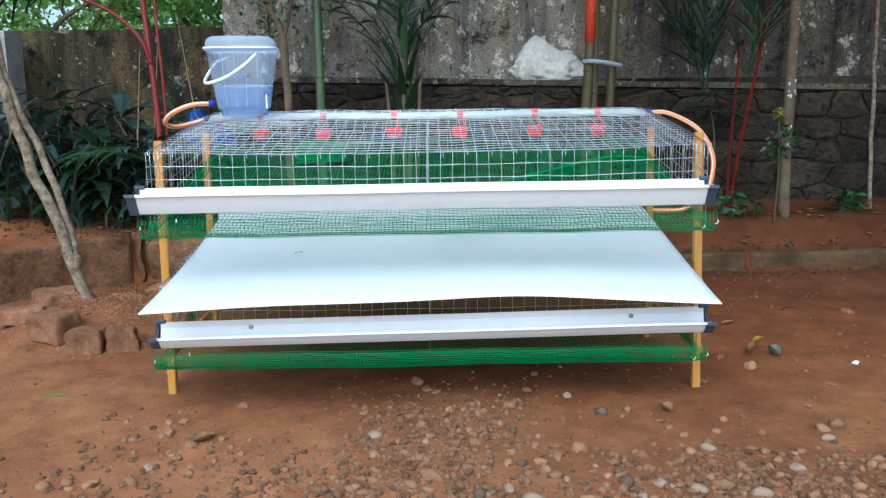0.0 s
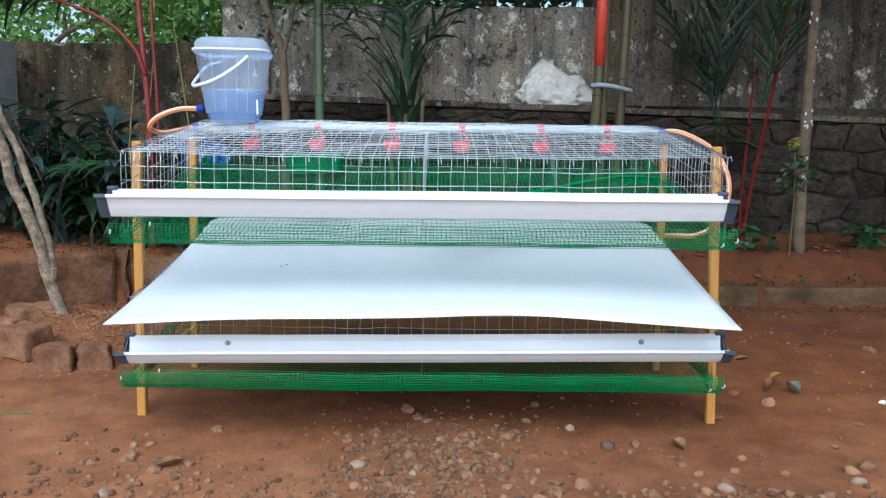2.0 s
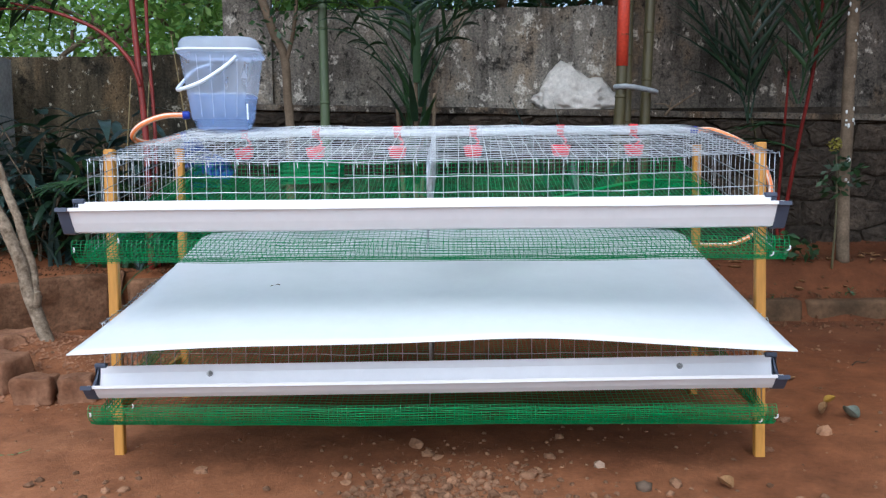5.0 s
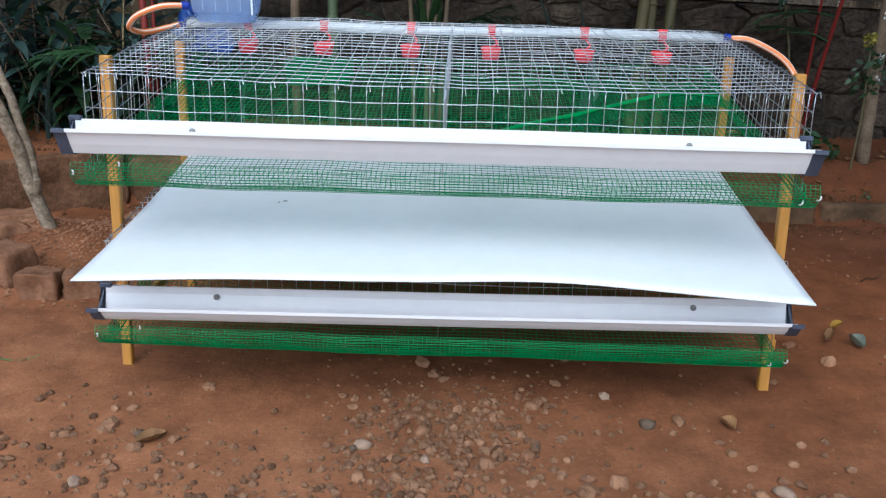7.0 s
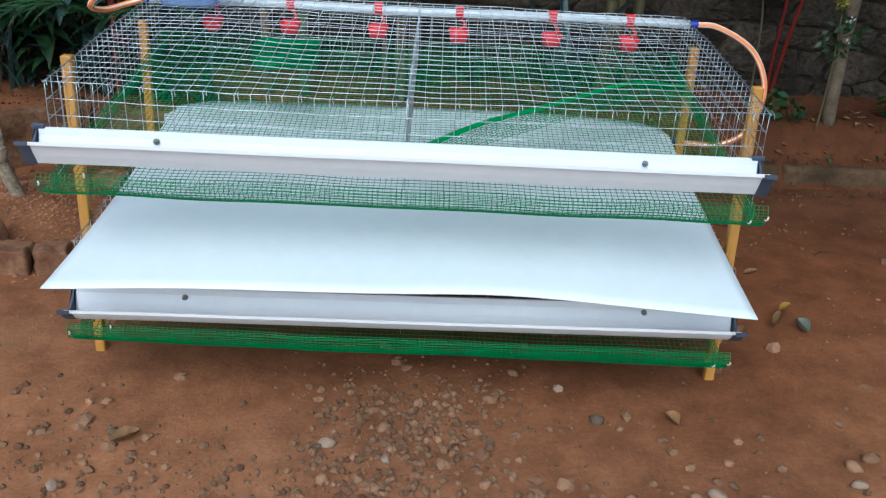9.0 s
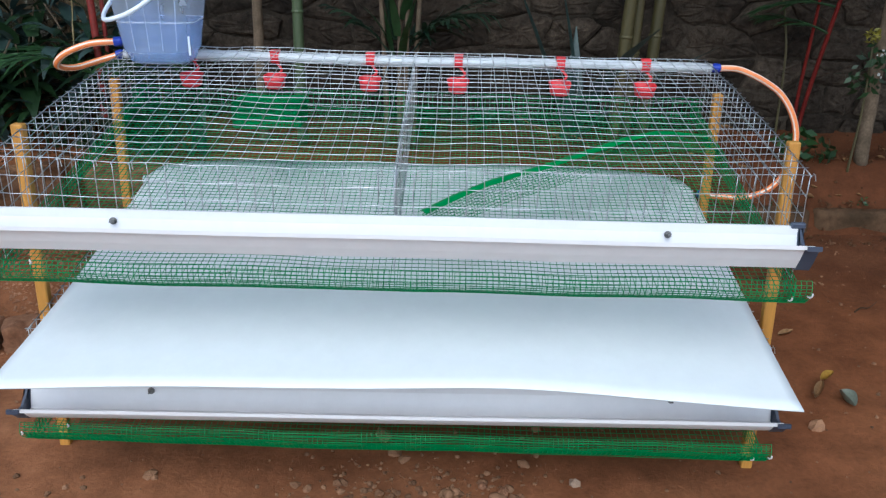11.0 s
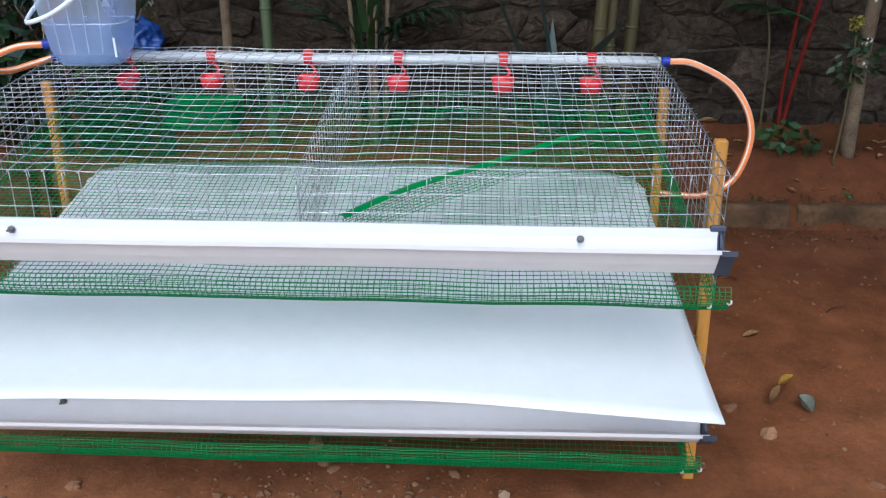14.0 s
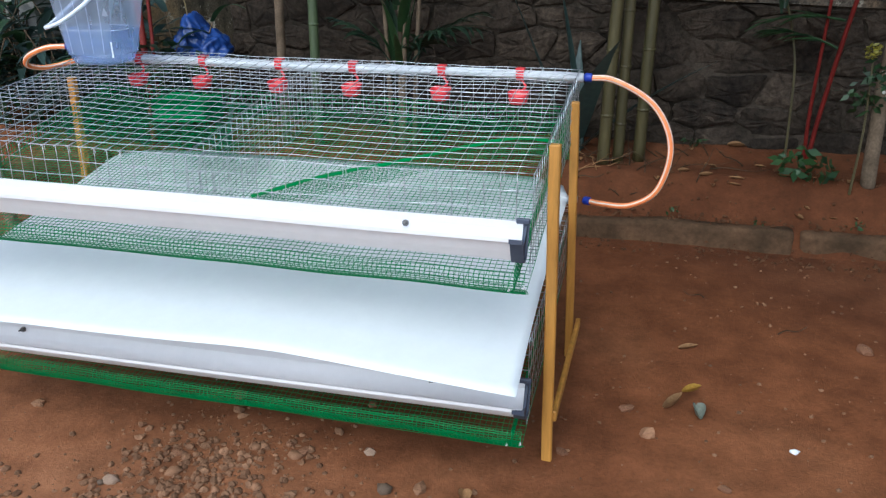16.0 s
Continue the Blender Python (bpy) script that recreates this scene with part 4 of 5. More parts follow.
def build_bucket():
    root = thing("water_bucket", (-0.590, 0.43, 0.770), "translucent bluish plastic bucket with lid, half full of water", "bucket")
    root.rotation_euler, root.scale = (0, 0, radians(7)), (0.91, 0.91, 1.0)
    prof = [(0.074, 0.0), (0.076, 0.022), (0.087, 0.026), (0.092, 0.06), (0.1015, 0.12), (0.112, 0.196), (0.1155, 0.198), (0.1155, 0.206)]
    bm = bmesh.new()
    loft(bm, [rounded_ring(bm, h, h * 0.95, z, 0.045) for h, z in prof], True, False)
    part("body", bm, BUCKET, root, "", True)
    # moulded vertical ribs
    for sx in (-0.055, -0.018, 0.018, 0.055):
        for sy in (-1, 1):
            v, f = sweep([(sx * 0.9, sy * 0.0862, 0.03), (sx, sy * 0.0968, 0.12), (sx * 1.05, sy * 0.1058, 0.19)], 0.0016, 5)
            link_mesh("rib", v, f, LID, root)
    bm = bmesh.new()
    loft(bm, [rounded_ring(bm, h - 0.003, (h - 0.003) * 0.95, z, 0.043) for h, z in ((0.079, 0.004), (0.089, 0.03), (0.094, 0.07), (0.0965, 0.092))])
    water = part("water", bm, WATER, root, "clear water")
    bm = bmesh.new()
    rings = [rounded_ring(bm, h, h * 0.95, z, 0.0435) for h, z in ((0.0940, 0.0905), (0.0962, 0.0905), (0.0962, 0.0925), (0.0940, 0.0925))]
    loft(bm, rings + rings[:1], False, False)
    part("waterline", bm, BUCKET_WHITE, water, "pale line at the water's edge")
    bm = bmesh.new()
    loft(bm, [rounded_ring(bm, h, h * 0.95, z, c) for h, z, c in ((0.1165, 0.197, 0.047), (0.120, 0.199, 0.05), (0.120, 0.210, 0.05), (0.1155, 0.212, 0.047), (0.1145, 0.224, 0.046), (0.109, 0.234, 0.043), (0.098, 0.240, 0.038), (0.080, 0.2425, 0.034), (0.05, 0.243, 0.03))])
    lid = part("lid", bm, LID, root, "milky domed snap lid", True)
    bm = bmesh.new()
    a = rounded_ring(bm, 0.1205, 0.1145, 0.2035, 0.05)
    b = rounded_ring(bm, 0.1225, 0.1165, 0.2035, 0.05)
    c = rounded_ring(bm, 0.1225, 0.1165, 0.2085, 0.05)
    d = rounded_ring(bm, 0.1205, 0.1145, 0.2085, 0.05)
    loft(bm, [a, b, c, d, a], False, False)
    part("lid_rim", bm, BUCKET_WHITE, lid)
    # bail handle hanging slantwise over the front
    pts = smooth_line([(0.055, -0.106, 0.186), (0.02, -0.124, 0.155), (-0.04, -0.136, 0.118), (-0.098, -0.125, 0.10), (-0.122, -0.06, 0.105), (-0.122, 0.0, 0.125), (-0.10, 0.09, 0.17), (-0.055, 0.106, 0.188)], 7)
    v, f = sweep(pts, 0.0052, 9)
    link_mesh("handle", v, f, BUCKET_WHITE, root, "milky white plastic bail handle", True)
    # embossed emblem and gauge strip
    link_mesh("emblem", [(0.066, -0.1012, 0.130), (0.086, -0.1012, 0.130), (0.076, -0.1045, 0.152)], [(0, 1, 2)], LID, root, "small pale emblem")
    bm = box_bm(0.005, 0.002, 0.042, 0.0005, 1)
    bmesh.ops.transform(bm, matrix=Matrix.Translation((0.082, -0.0955, 0.022)) @ pose(0, 0, 0, 5), verts=bm.verts)
    part("gauge_strip", bm, BUCKET_WHITE, root)


build_bucket()


# ---- plants ----
def blade(verts, faces, base, along, side, length, width, droop, segs=4, fold=0.25, taper=1.6):
    """One long leaf, folded along its midrib and bending down towards the tip."""
    n0 = len(verts)
    along, side = along.normalized(), side.normalized()
    up = side.cross(along).normalized()
    p, d = Vector(base), along.copy()
    for i in range(segs + 1):
        t = i / segs
        w = width * 0.5 * (math.sin(math.pi * min(1.0, (t * 0.86 + 0.14)) ** (1 / taper)) if i < segs else 0.04)
        verts += [p - side * w + up * w * fold, p.copy(), p + side * w + up * w * fold]
        d = (d + Vector((0, 0, -droop / segs))).normalized()
        p = p + d * (length / segs)
    for i in range(segs):
        a = n0 + 3 * i
        faces += [(a, a + 1, a + 4, a + 3), (a + 1, a + 2, a + 5, a + 4)]


def frond(name, root, start, heading, rise, length, arch, pairs, leaflet, width, material, rng, stem_mat=None, bare=0.2, stem_r=0.006, acute=0.0, limp=1.0):
    """A pinnate palm leaf: an arching rachis with a pair of leaflets at each step."""
    pts, p = [], Vector(start)
    d = Vector((math.cos(heading) * math.cos(rise), math.sin(heading) * math.cos(rise), math.sin(rise)))
    n = 18
    for i in range(n + 1):
        pts.append(p.copy())
        d = (d + Vector((0, 0, -arch / n))).normalized()
        p = p + d * (length / n)
    vs, fs = sweep(pts, [stem_r * (1 - 0.8 * i / n) for i in range(n + 1)], 5)
    leaf_start = len(fs)
    for k in range(pairs):
        t = bare + (1 - bare) * k / (pairs - 1)
        i = min(n - 1, int(t * n))
        q = pts[i].lerp(pts[i + 1], t * n - i)
        ax = (pts[i + 1] - pts[i]).normalized()
        s = ax.cross(Vector((0, 0, 1)))
        s = s.normalized() if s.length > 0.05 else Vector((1, 0, 0))
        up = s.cross(ax)
        ln = leaflet * (0.45 + 0.9 * math.sin(math.pi * min(0.95, 0.15 + 0.8 * t))) * rng.uniform(0.65, 1.15)
        for q_side in (-1, 1):
            a = Vector((rng.gauss(0, 0.16), rng.gauss(0, 0.16), rng.gauss(0, 0.16))) + s * q_side * 0.8 + ax * (0.55 + 0.5 * t + acute) + up * rng.uniform(0.0, 0.3)
            blade(vs, fs, q, a, a.cross(up).normalized() * 1.0 + up * 0.2, ln, width, limp * rng.uniform(0.25, 0.7), 4 if limp > 1 else 3)
    ob = link_mesh(name, vs, fs, [stem_mat or material, material], root)
    ob.data.polygons.foreach_set("material_index", [0 if i < leaf_start else 1 for i in range(len(ob.data.polygons))])
    return ob


def cane(name, root, points, r0, r1, material, node_step=0.0, sides=10, label="", jitter=0.0):
    """A stem along points; node_step adds the swollen rings of bamboo."""
    pts = smooth_line(points, 10)
    n = len(pts)
    total = sum((b - a).length for a, b in zip(pts, pts[1:]))
    radii, run, out = [], 0.0, []
    for i, p in enumerate(pts):
        if i:
            run += (p - pts[i - 1]).length
        radii.append(r0 + (r1 - r0) * run / total)
        out.append(p + jitter * noise.noise_vector(p * 8))
    v, f = sweep(out, radii, sides)
    ob = link_mesh(name, v, f, material, root, label, True)
    if node_step:
        length, k = 0.0, 1
        for a, b in zip(out, out[1:]):
            length += (b - a).length
            if length > node_step * k:
                k += 1
                d = (b - a).normalized()
                rr = r0 + (r1 - r0) * length / total
                v, f = sweep([a - d * 0.006, a - d * 0.002, a + d * 0.002, a + d * 0.006], [rr * 1.0, rr * 1.13, rr * 1.13, rr * 1.0], sides)
                link_mesh("node_ring", v, f, material, ob)
    return ob


def G(x, y):
    return ground_height(x, y) - 0.01


rng = random.Random(11)


def strap_plant(x, y, leaves, length, width, spread, material, label, seed, name="strap_plant"):
    r = random.Random(seed)
    root = thing(name, (x, y, G(x, y)), label, "plant", "strap-leaved plants by the wall")
    for i in range(leaves):
        a = 2 * math.pi * i / leaves + r.uniform(-0.4, 0.4)
        rise = r.uniform(0.75, 1.45)
        d = Vector((math.cos(a) * math.cos(rise), math.sin(a) * math.cos(rise) * 0.7, math.sin(rise)))
        s = d.cross(Vector((0, 0, 1)))
        vs, fs = [], []
        blade(vs, fs, (r.uniform(-0.03, 0.03), r.uniform(-0.03, 0.03), 0), d, s, length * r.uniform(0.6, 1.1), width * r.uniform(0.7, 1.2), spread * r.uniform(0.6, 1.4), 8, 0.3)
        link_mesh("leaf", vs, fs, material, root, "", True)
    return root


def broad_plant(x, y, stems, height, seed, material, label):
    """A shrub of thin stems set with broad pointed drooping leaves."""
    r = random.Random(seed)
    root = thing("broad_leaved_plant", (x, y, G(x, y)), label, "plant", "broad-leaved plants by the wall")
    for k in range(stems):
        a = 2 * math.pi * k / stems + r.uniform(-0.5, 0.5)
        h = height * r.uniform(0.65, 1.1)
        lean = 0.30 * h * r.uniform(0.4, 1.2)
        pts = [Vector((lean * t * t * math.cos(a), lean * t * t * 0.7 * math.sin(a), h * t)) for t in (0, 0.35, 0.7, 1.0)]
        cane("stem", root, pts, 0.006, 0.003, BARK_DARK, sides=6)
        line = smooth_line(pts, 6)
        for i in range(9):
            t = 0.30 + 0.70 * i / 8
            p = line[min(len(line) - 1, int(t * (len(line) - 1)))]
            b = i * 2.4 + a + r.uniform(-0.4, 0.4)
            rise = r.uniform(0.05, 0.75) + 0.4 * (i == 8)
            d = Vector((math.cos(b) * math.cos(rise), math.sin(b) * math.cos(rise), math.sin(rise)))
            vs, fs = [], []
            blade(vs, fs, p, d, d.cross(Vector((0, 0, 1))), r.uniform(0.13, 0.24), r.uniform(0.034, 0.062), r.uniform(0.5, 1.7), 5, r.uniform(0.1, 0.4), 1.25)
            link_mesh("leaf", vs, fs, material, root, "", True)


r1 = random.Random(2)
for i in range(26):
    x = -2.5 + 1.32 * (i % 13) / 12 + r1.uniform(-0.05, 0.05)
    y = (1.62, 1.84)[i // 13] + r1.uniform(-0.08, 0.06) - 0.2 * smoothstep(-1.5, -2.3, x) * (i < 13)
    broad_plant(x, y, r1.choice((3, 4, 4)), r1.uniform(0.36, 0.52) + 0.09 * (i >= 13), 140 + i, (STRAP, PALM_DARK, STRAP, SHADE_LEAF)[i % 4], "dark blue-green broad-leaved plant in the raised bed")
for i in range(13):
    x = -2.35 + 1.5 * i / 12 + r1.uniform(-0.05, 0.05)
    strap_plant(x, r1.uniform(1.50, 1.60) - 0.25 * smoothstep(-1.5, -2.3, x), r1.choice((9, 11)), r1.uniform(0.30, 0.46), r1.uniform(0.014, 0.028), 1.9, PALM_DARK if i % 3 else STRAP, "low drooping strap-leaved plant at the bed's edge", 40 + i)
strap_plant(0.58, 1.84, 5, 0.72, 0.085, 0.4, STRAP, "broad dark strap-leaved plant beside the bamboo", 90)

# red-stemmed palm by the low wall
PALM = thing("red_palm", (-1.23, 1.55, G(-1.23, 1.55)), "red-stemmed palm with green fronds beside the low wall", "palm")
cane("stem", PALM, [(0, 0, 0), (0.0, 0, 0.5), (-0.03, 0, 1.0), (-0.07, 0, 1.7)], 0.0145, 0.0105, RED_STEM, label="glossy red stem")
cane("stem", PALM, [(0.02, 0.03, 0), (0.025, 0.03, 0.6), (0.01, 0.03, 1.05), (0.03, 0.03, 1.7)], 0.0085, 0.0065, RED_STEM, label="glossy red stem")
cane("stem", PALM, [(-0.01, -0.01, 0.76), (-0.05, -0.02, 0.87), (-0.16, -0.03, 0.98), (-0.32, -0.05, 1.05), (-0.5, -0.06, 1.09)], 0.009, 0.006, RED_STEM, label="red arching leaf stalk")
frond("frond", PALM, (-0.34, -0.05, 1.06), math.pi + 0.15, 0.12, 0.75, 0.7, 20, 0.24, 0.022, PALM_MID, rng, RED_STEM, 0.05)
for x, z, ln in ((-0.28, 1.10, 0.62), (-0.42, 1.22, 0.60), (-0.62, 1.02, 0.50)):
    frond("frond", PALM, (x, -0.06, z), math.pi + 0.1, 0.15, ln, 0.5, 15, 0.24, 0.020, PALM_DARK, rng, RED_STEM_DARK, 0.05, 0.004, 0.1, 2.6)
for a, z, ln in ((2.7, 1.35, 0.7), (0.4, 1.5, 0.7), (4.2, 1.5, 0.75), (1.5, 1.55, 0.6), (5.4, 1.5, 0.7)):
    frond("frond", PALM, (-0.04, 0, z), a, 0.7, ln, 1.3, 18, 0.22, 0.02, PALM_MID, rng, RED_STEM)
for a in (0.3, -0.3, 2.8, -2.4, 3.4, -0.9):
    frond("frond", PALM, (0, 0, 0.28), a, 0.75, 0.42, 1.2, 13, 0.15, 0.014, PALM_MID, rng, None)

# dark clumping palm in the middle
PALM = thing("clump_palm", (-0.125, 1.66, G(-0.125, 1.66)), "dark green clumping palm in front of the wall", "palm")
for dx, dy, top in ((0, 0, 0.85), (0.05, 0.02, 0.72), (-0.05, 0.03, 0.66), (0.02, -0.03, 0.6)):
    cane("stem", PALM, [(dx, dy, 0), (dx * 1.2, dy, top * 0.5), (dx * 1.6, dy, top)], 0.012, 0.008, BARK_DARK)
for i in range(30):
    a = i * 2.4 + rng.uniform(-0.4, 0.4)
    z = 0.30 + 0.020 * i
    rise = rng.uniform(1.05, 1.45)
    d = Vector((math.cos(a) * math.cos(rise), math.sin(a) * math.cos(rise), math.sin(rise)))
    vs, fs = [], []
    blade(vs, fs, (0.035 * math.cos(a), 0.03 * math.sin(a), z), d, d.cross(Vector((0, 0, 1))), rng.uniform(0.18, 0.32), rng.uniform(0.022, 0.040), rng.uniform(0.3, 1.2), 6, 0.35)
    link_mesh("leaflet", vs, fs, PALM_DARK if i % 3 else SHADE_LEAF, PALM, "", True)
# long fronds arching out to both sides, short ones low in the clump in shaded green
for a, z, ln, rise, arch, lf in ((3.05, 0.66, 0.78, 1.15, 1.25, 0.26), (3.5, 0.78, 0.74, 1.05, 1.2, 0.26), (2.7, 0.86, 0.70, 1.0, 1.1, 0.24), (0.1, 0.70, 0.66, 1.2, 1.1, 0.22), (-0.4, 0.80, 0.62, 1.1, 1.1, 0.22), (1.5, 0.80, 0.60, 1.25, 0.7, 0.22), (4.6, 0.80, 0.58, 1.3, 0.7, 0.22),
                                 (2.2, 0.95, 0.5, 1.2, 0.8, 0.2), (0.8, 0.95, 0.5, 1.2, 0.8, 0.2), (0.15, 0.36, 0.36, 0.95, 0.8, 0.16), (-0.3, 0.42, 0.34, 0.75, 0.9, 0.15), (3.3, 0.36, 0.30, 1.0, 0.9, 0.13), (5.6, 0.38, 0.3, 0.9, 0.9, 0.14)):
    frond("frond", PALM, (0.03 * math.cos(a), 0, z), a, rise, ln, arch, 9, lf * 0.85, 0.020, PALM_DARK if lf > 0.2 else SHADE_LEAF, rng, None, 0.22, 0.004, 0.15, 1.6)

# red-stemmed palm on the far bed
PALM = thing("red_palm", (1.50, 1.84, G(1.50, 1.84)), "slender palm with red stems and dark fronds", "palm")
cane("stem", PALM, [(-0.03, 0, 0), (-0.035, 0, 0.2), (-0.03, -0.02, 0.45), (-0.02, -0.04, 0.8)], 0.008, 0.005, RED_STEM_DARK, label="thin red stem")
cane("stem", PALM, [(-0.02, 0, 0), (0.0, 0, 0.2), (0.04, -0.02, 0.5), (0.09, -0.04, 0.85), (0.15, -0.05, 1.5)], 0.009, 0.007, RED_STEM_DARK, label="thin red stem")
cane("stem", PALM, [(-0.10, 0, 0), (-0.11, 0, 0.35), (-0.14, 0, 0.52), (-0.19, -0.03, 0.66)], 0.005, 0.004, BAMBOO, label="thin brown stem")
for a, z, ln, x, rise, arch, lf in ((3.2, 0.58, 0.52, -0.19, 1.35, 0.25, 0.30), (0.3, 0.60, 0.60, -0.18, 1.40, 0.25, 0.30), (4.4, 0.60, 0.55, -0.19, 1.30, 0.3, 0.28), (2.4, 0.60, 0.62, -0.18, 1.15, 0.3, 0.28), (0.2, 0.66, 0.78, 0.03, 1.20, 0.3, 0.30), (3.0, 0.66, 0.72, 0.02, 1.22, 0.35, 0.30),
                                    (4.9, 0.70, 0.66, 0.03, 1.20, 0.4, 0.28), (1.2, 0.74, 0.70, 0.04, 1.30, 0.3, 0.28), (0.0, 0.80, 0.7, 0.06, 1.0, 0.5, 0.28), (3.2, 0.56, 0.30, 0.03, 0.25, 0.6, 0.13), (2.9, 0.46, 0.26, 0.02, 0.5, 0.6, 0.12)):
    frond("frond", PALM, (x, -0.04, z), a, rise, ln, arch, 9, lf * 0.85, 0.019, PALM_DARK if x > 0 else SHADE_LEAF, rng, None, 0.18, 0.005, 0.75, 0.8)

# bamboo poles and tied rag
CLUMP = thing("bamboo", (0.74, 1.68, G(0.74, 1.68)), "upright bamboo poles, one painted orange-red higher up", "bamboo")
cane("cane", CLUMP, [(-0.035, 0.0, 0), (-0.022, -0.03, 0.5), (-0.01, -0.05, 0.82), (0.0, -0.06, 1.6)], 0.024, 0.021, BAMBOO, 0.24)
v, f = sweep([(-0.0105, -0.050, 0.82), (-0.006, -0.056, 1.1), (0.0, -0.0605, 1.6)], 0.0245, 12)
link_mesh("painted_band", v, f, RED_PAINT, CLUMP, "orange-red painted length", True)
cane("cane", CLUMP, [(0.02, 0.05, 0), (0.025, 0.03, 0.6), (0.035, 0.02, 1.6)], 0.022, 0.018, BAMBOO, 0.22)
cane("cane", CLUMP, [(0.10, 0.10, 0), (0.11, 0.06, 0.6), (0.14, 0.04, 1.6)], 0.024, 0.02, BAMBOO, 0.26)
v, f = sweep(smooth_line([(-0.04, -0.05, 0.735), (0.0, -0.08, 0.735), (0.06, -0.05, 0.73), (0.14, 0.01, 0.72), (0.15, 0.045, 0.72)], 5), 0.011, 7)
link_mesh("tied_rag", v, f, ROPE, CLUMP, "grey rag tied round the canes", True)
STICK = thing("bamboo", (-0.515, 1.70, G(-0.515, 1.70)), "single grey-green bamboo pole against the wall", "bamboo")
cane("cane", STICK, [(0.0, 0, 0), (0.0, 0, 0.6), (-0.005, 0, 1.7)], 0.021, 0.019, BAMBOO_GREEN, 0.26)
SAP = thing("sapling", (-0.665, 1.70, G(-0.665, 1.70)), "thin brown sapling trunk with a few twigs", "tree")
cane("trunk", SAP, [(0.0, 0, 0), (-0.005, 0, 0.5), (-0.015, 0, 0.85), (-0.07, 0, 1.0), (-0.16, 0.02, 1.3)], 0.021, 0.017, BARK_DARK, jitter=0.006)
cane("branch", SAP, [(-0.015, 0, 0.84), (0.03, -0.02, 1.0), (0.06, 0.0, 1.3)], 0.009, 0.006, BARK_DARK)


def leafy(name, root, centre, radius, count, size, material, seed, squash=1.0):
    """A loose crown of small pointed leaves, thinner to the outside."""
    r = random.Random(seed)
    vs, fs = [], []
    for _ in range(count):
        while True:
            q = Vector((r.uniform(-1, 1), r.uniform(-1, 1), r.uniform(-1, 1)))
            if q.length < 1 and 0.5 + noise.noise(q * 2.1 + Vector((seed, 0, 0))) > 0.35:
                break
        p = Vector(centre) + Vector((q.x * radius, q.y * radius, q.z * radius * squash))
        a = Vector((r.gauss(0, 1), r.gauss(0, 1), r.gauss(-0.4, 0.6))).normalized()
        s = a.cross(Vector((r.gauss(0, 1), r.gauss(0, 1), r.gauss(0, 1)))).normalized()
        ln = size * r.uniform(0.6, 1.3)
        n0 = len(vs)
        vs += [p, p + a * ln * 0.45 + s * ln * 0.24, p + a * ln, p + a * ln * 0.45 - s * ln * 0.24]
        fs += [(n0, n0 + 1, n0 + 2, n0 + 3)]
    return link_mesh(name, vs, fs, material, root)


leafy("leaves", SAP, (-0.03, 0, 1.05), 0.20, 110, 0.035, PALM_MID, 3)

STRAW = surface("straw", (0.22, 0.17, 0.08), (0.34, 0.27, 0.14), 20, 90, 0.8, bump=0.2, depth=0.001)
YELLOW_GREEN = leaf_material("yellow_green_leaf", (0.16, 0.15, 0.02), (0.30, 0.26, 0.03))
# spotted trunk with small yellow-tipped bush
TREE = thing("slender_tree", (1.665, 1.64, G(1.665, 1.64)), "slender grey trunk dotted with white lichen spots", "tree")
cane("trunk", TREE, [(0, 0, 0), (0.0, 0.01, 0.4), (0.012, 0.02, 0.9), (0.045, 0.04, 1.8)], 0.027, 0.021, BARK_DARK, jitter=0.006)
for i in range(22):
    z = rng.uniform(0.32, 1.25)
    bm = bmesh.new()
    bmesh.ops.create_uvsphere(bm, u_segments=8, v_segments=6, radius=1.0)
    q = z / 0.9 * 0.012
    a = rng.uniform(-2.9, -0.2)
    bmesh.ops.transform(bm, matrix=Matrix.Translation((q + 0.0225 * math.cos(a), 0.02 * z / 0.9 + 0.0235 * math.sin(a), z)) @ Matrix.Diagonal((rng.uniform(0.003, 0.006), 0.0045, rng.uniform(0.004, 0.011), 1)), verts=bm.verts)
    part("lichen_spot", bm, LICHEN, TREE)
BUSHY = thing("small_shrub", (1.60, 1.59, G(1.60, 1.59)), "small dark shrub with a yellow tip at the trunk foot", "shrub")
cane("stem", BUSHY, [(0, 0, 0), (0.01, 0.0, 0.25), (0.0, 0.0, 0.52)], 0.005, 0.003, BAMBOO)
leafy("leaves", BUSHY, (0.02, 0.0, 0.40), 0.10, 75, 0.044, PALM_DARK, 8, 0.9)
leafy("yellow_tip", BUSHY, (0.0, 0.0, 0.52), 0.028, 60, 0.02, YELLOW_GREEN, 9)
for i, (x, y, n, s) in enumerate(((1.42, 1.66, 45, 0.05), (1.50, 1.62, 30, 0.045), (2.0, 1.72, 70, 0.06), (0.2, 1.88, 40, 0.05), (-0.05, 1.86, 40, 0.05), (1.05, 1.9, 14, 0.03), (0.98, 1.47, 9, 0.022), (1.30, 1.46, 8, 0.02), (1.62, 1.47, 10, 0.022), (1.85, 1.48, 9, 0.022))):
    W = thing("weed", (x, y, G(x, y)), "small green weed in the bed", "weed", "weeds in the bed")
    k = min(1.0, s / 0.05) * 0.85
    cane("stem", W, [(0, 0, 0), (0.01 * k, 0, 0.04 * k), (0.0, 0, 0.085 * k)], 0.0022 * k, 0.0015 * k, PALM_DARK)
    leafy("leaves", W, (0, 0, 0.085 * k), 0.085 * k, n, s, PALM_DARK if i % 2 else PALM_MID, 20 + i, 0.8)
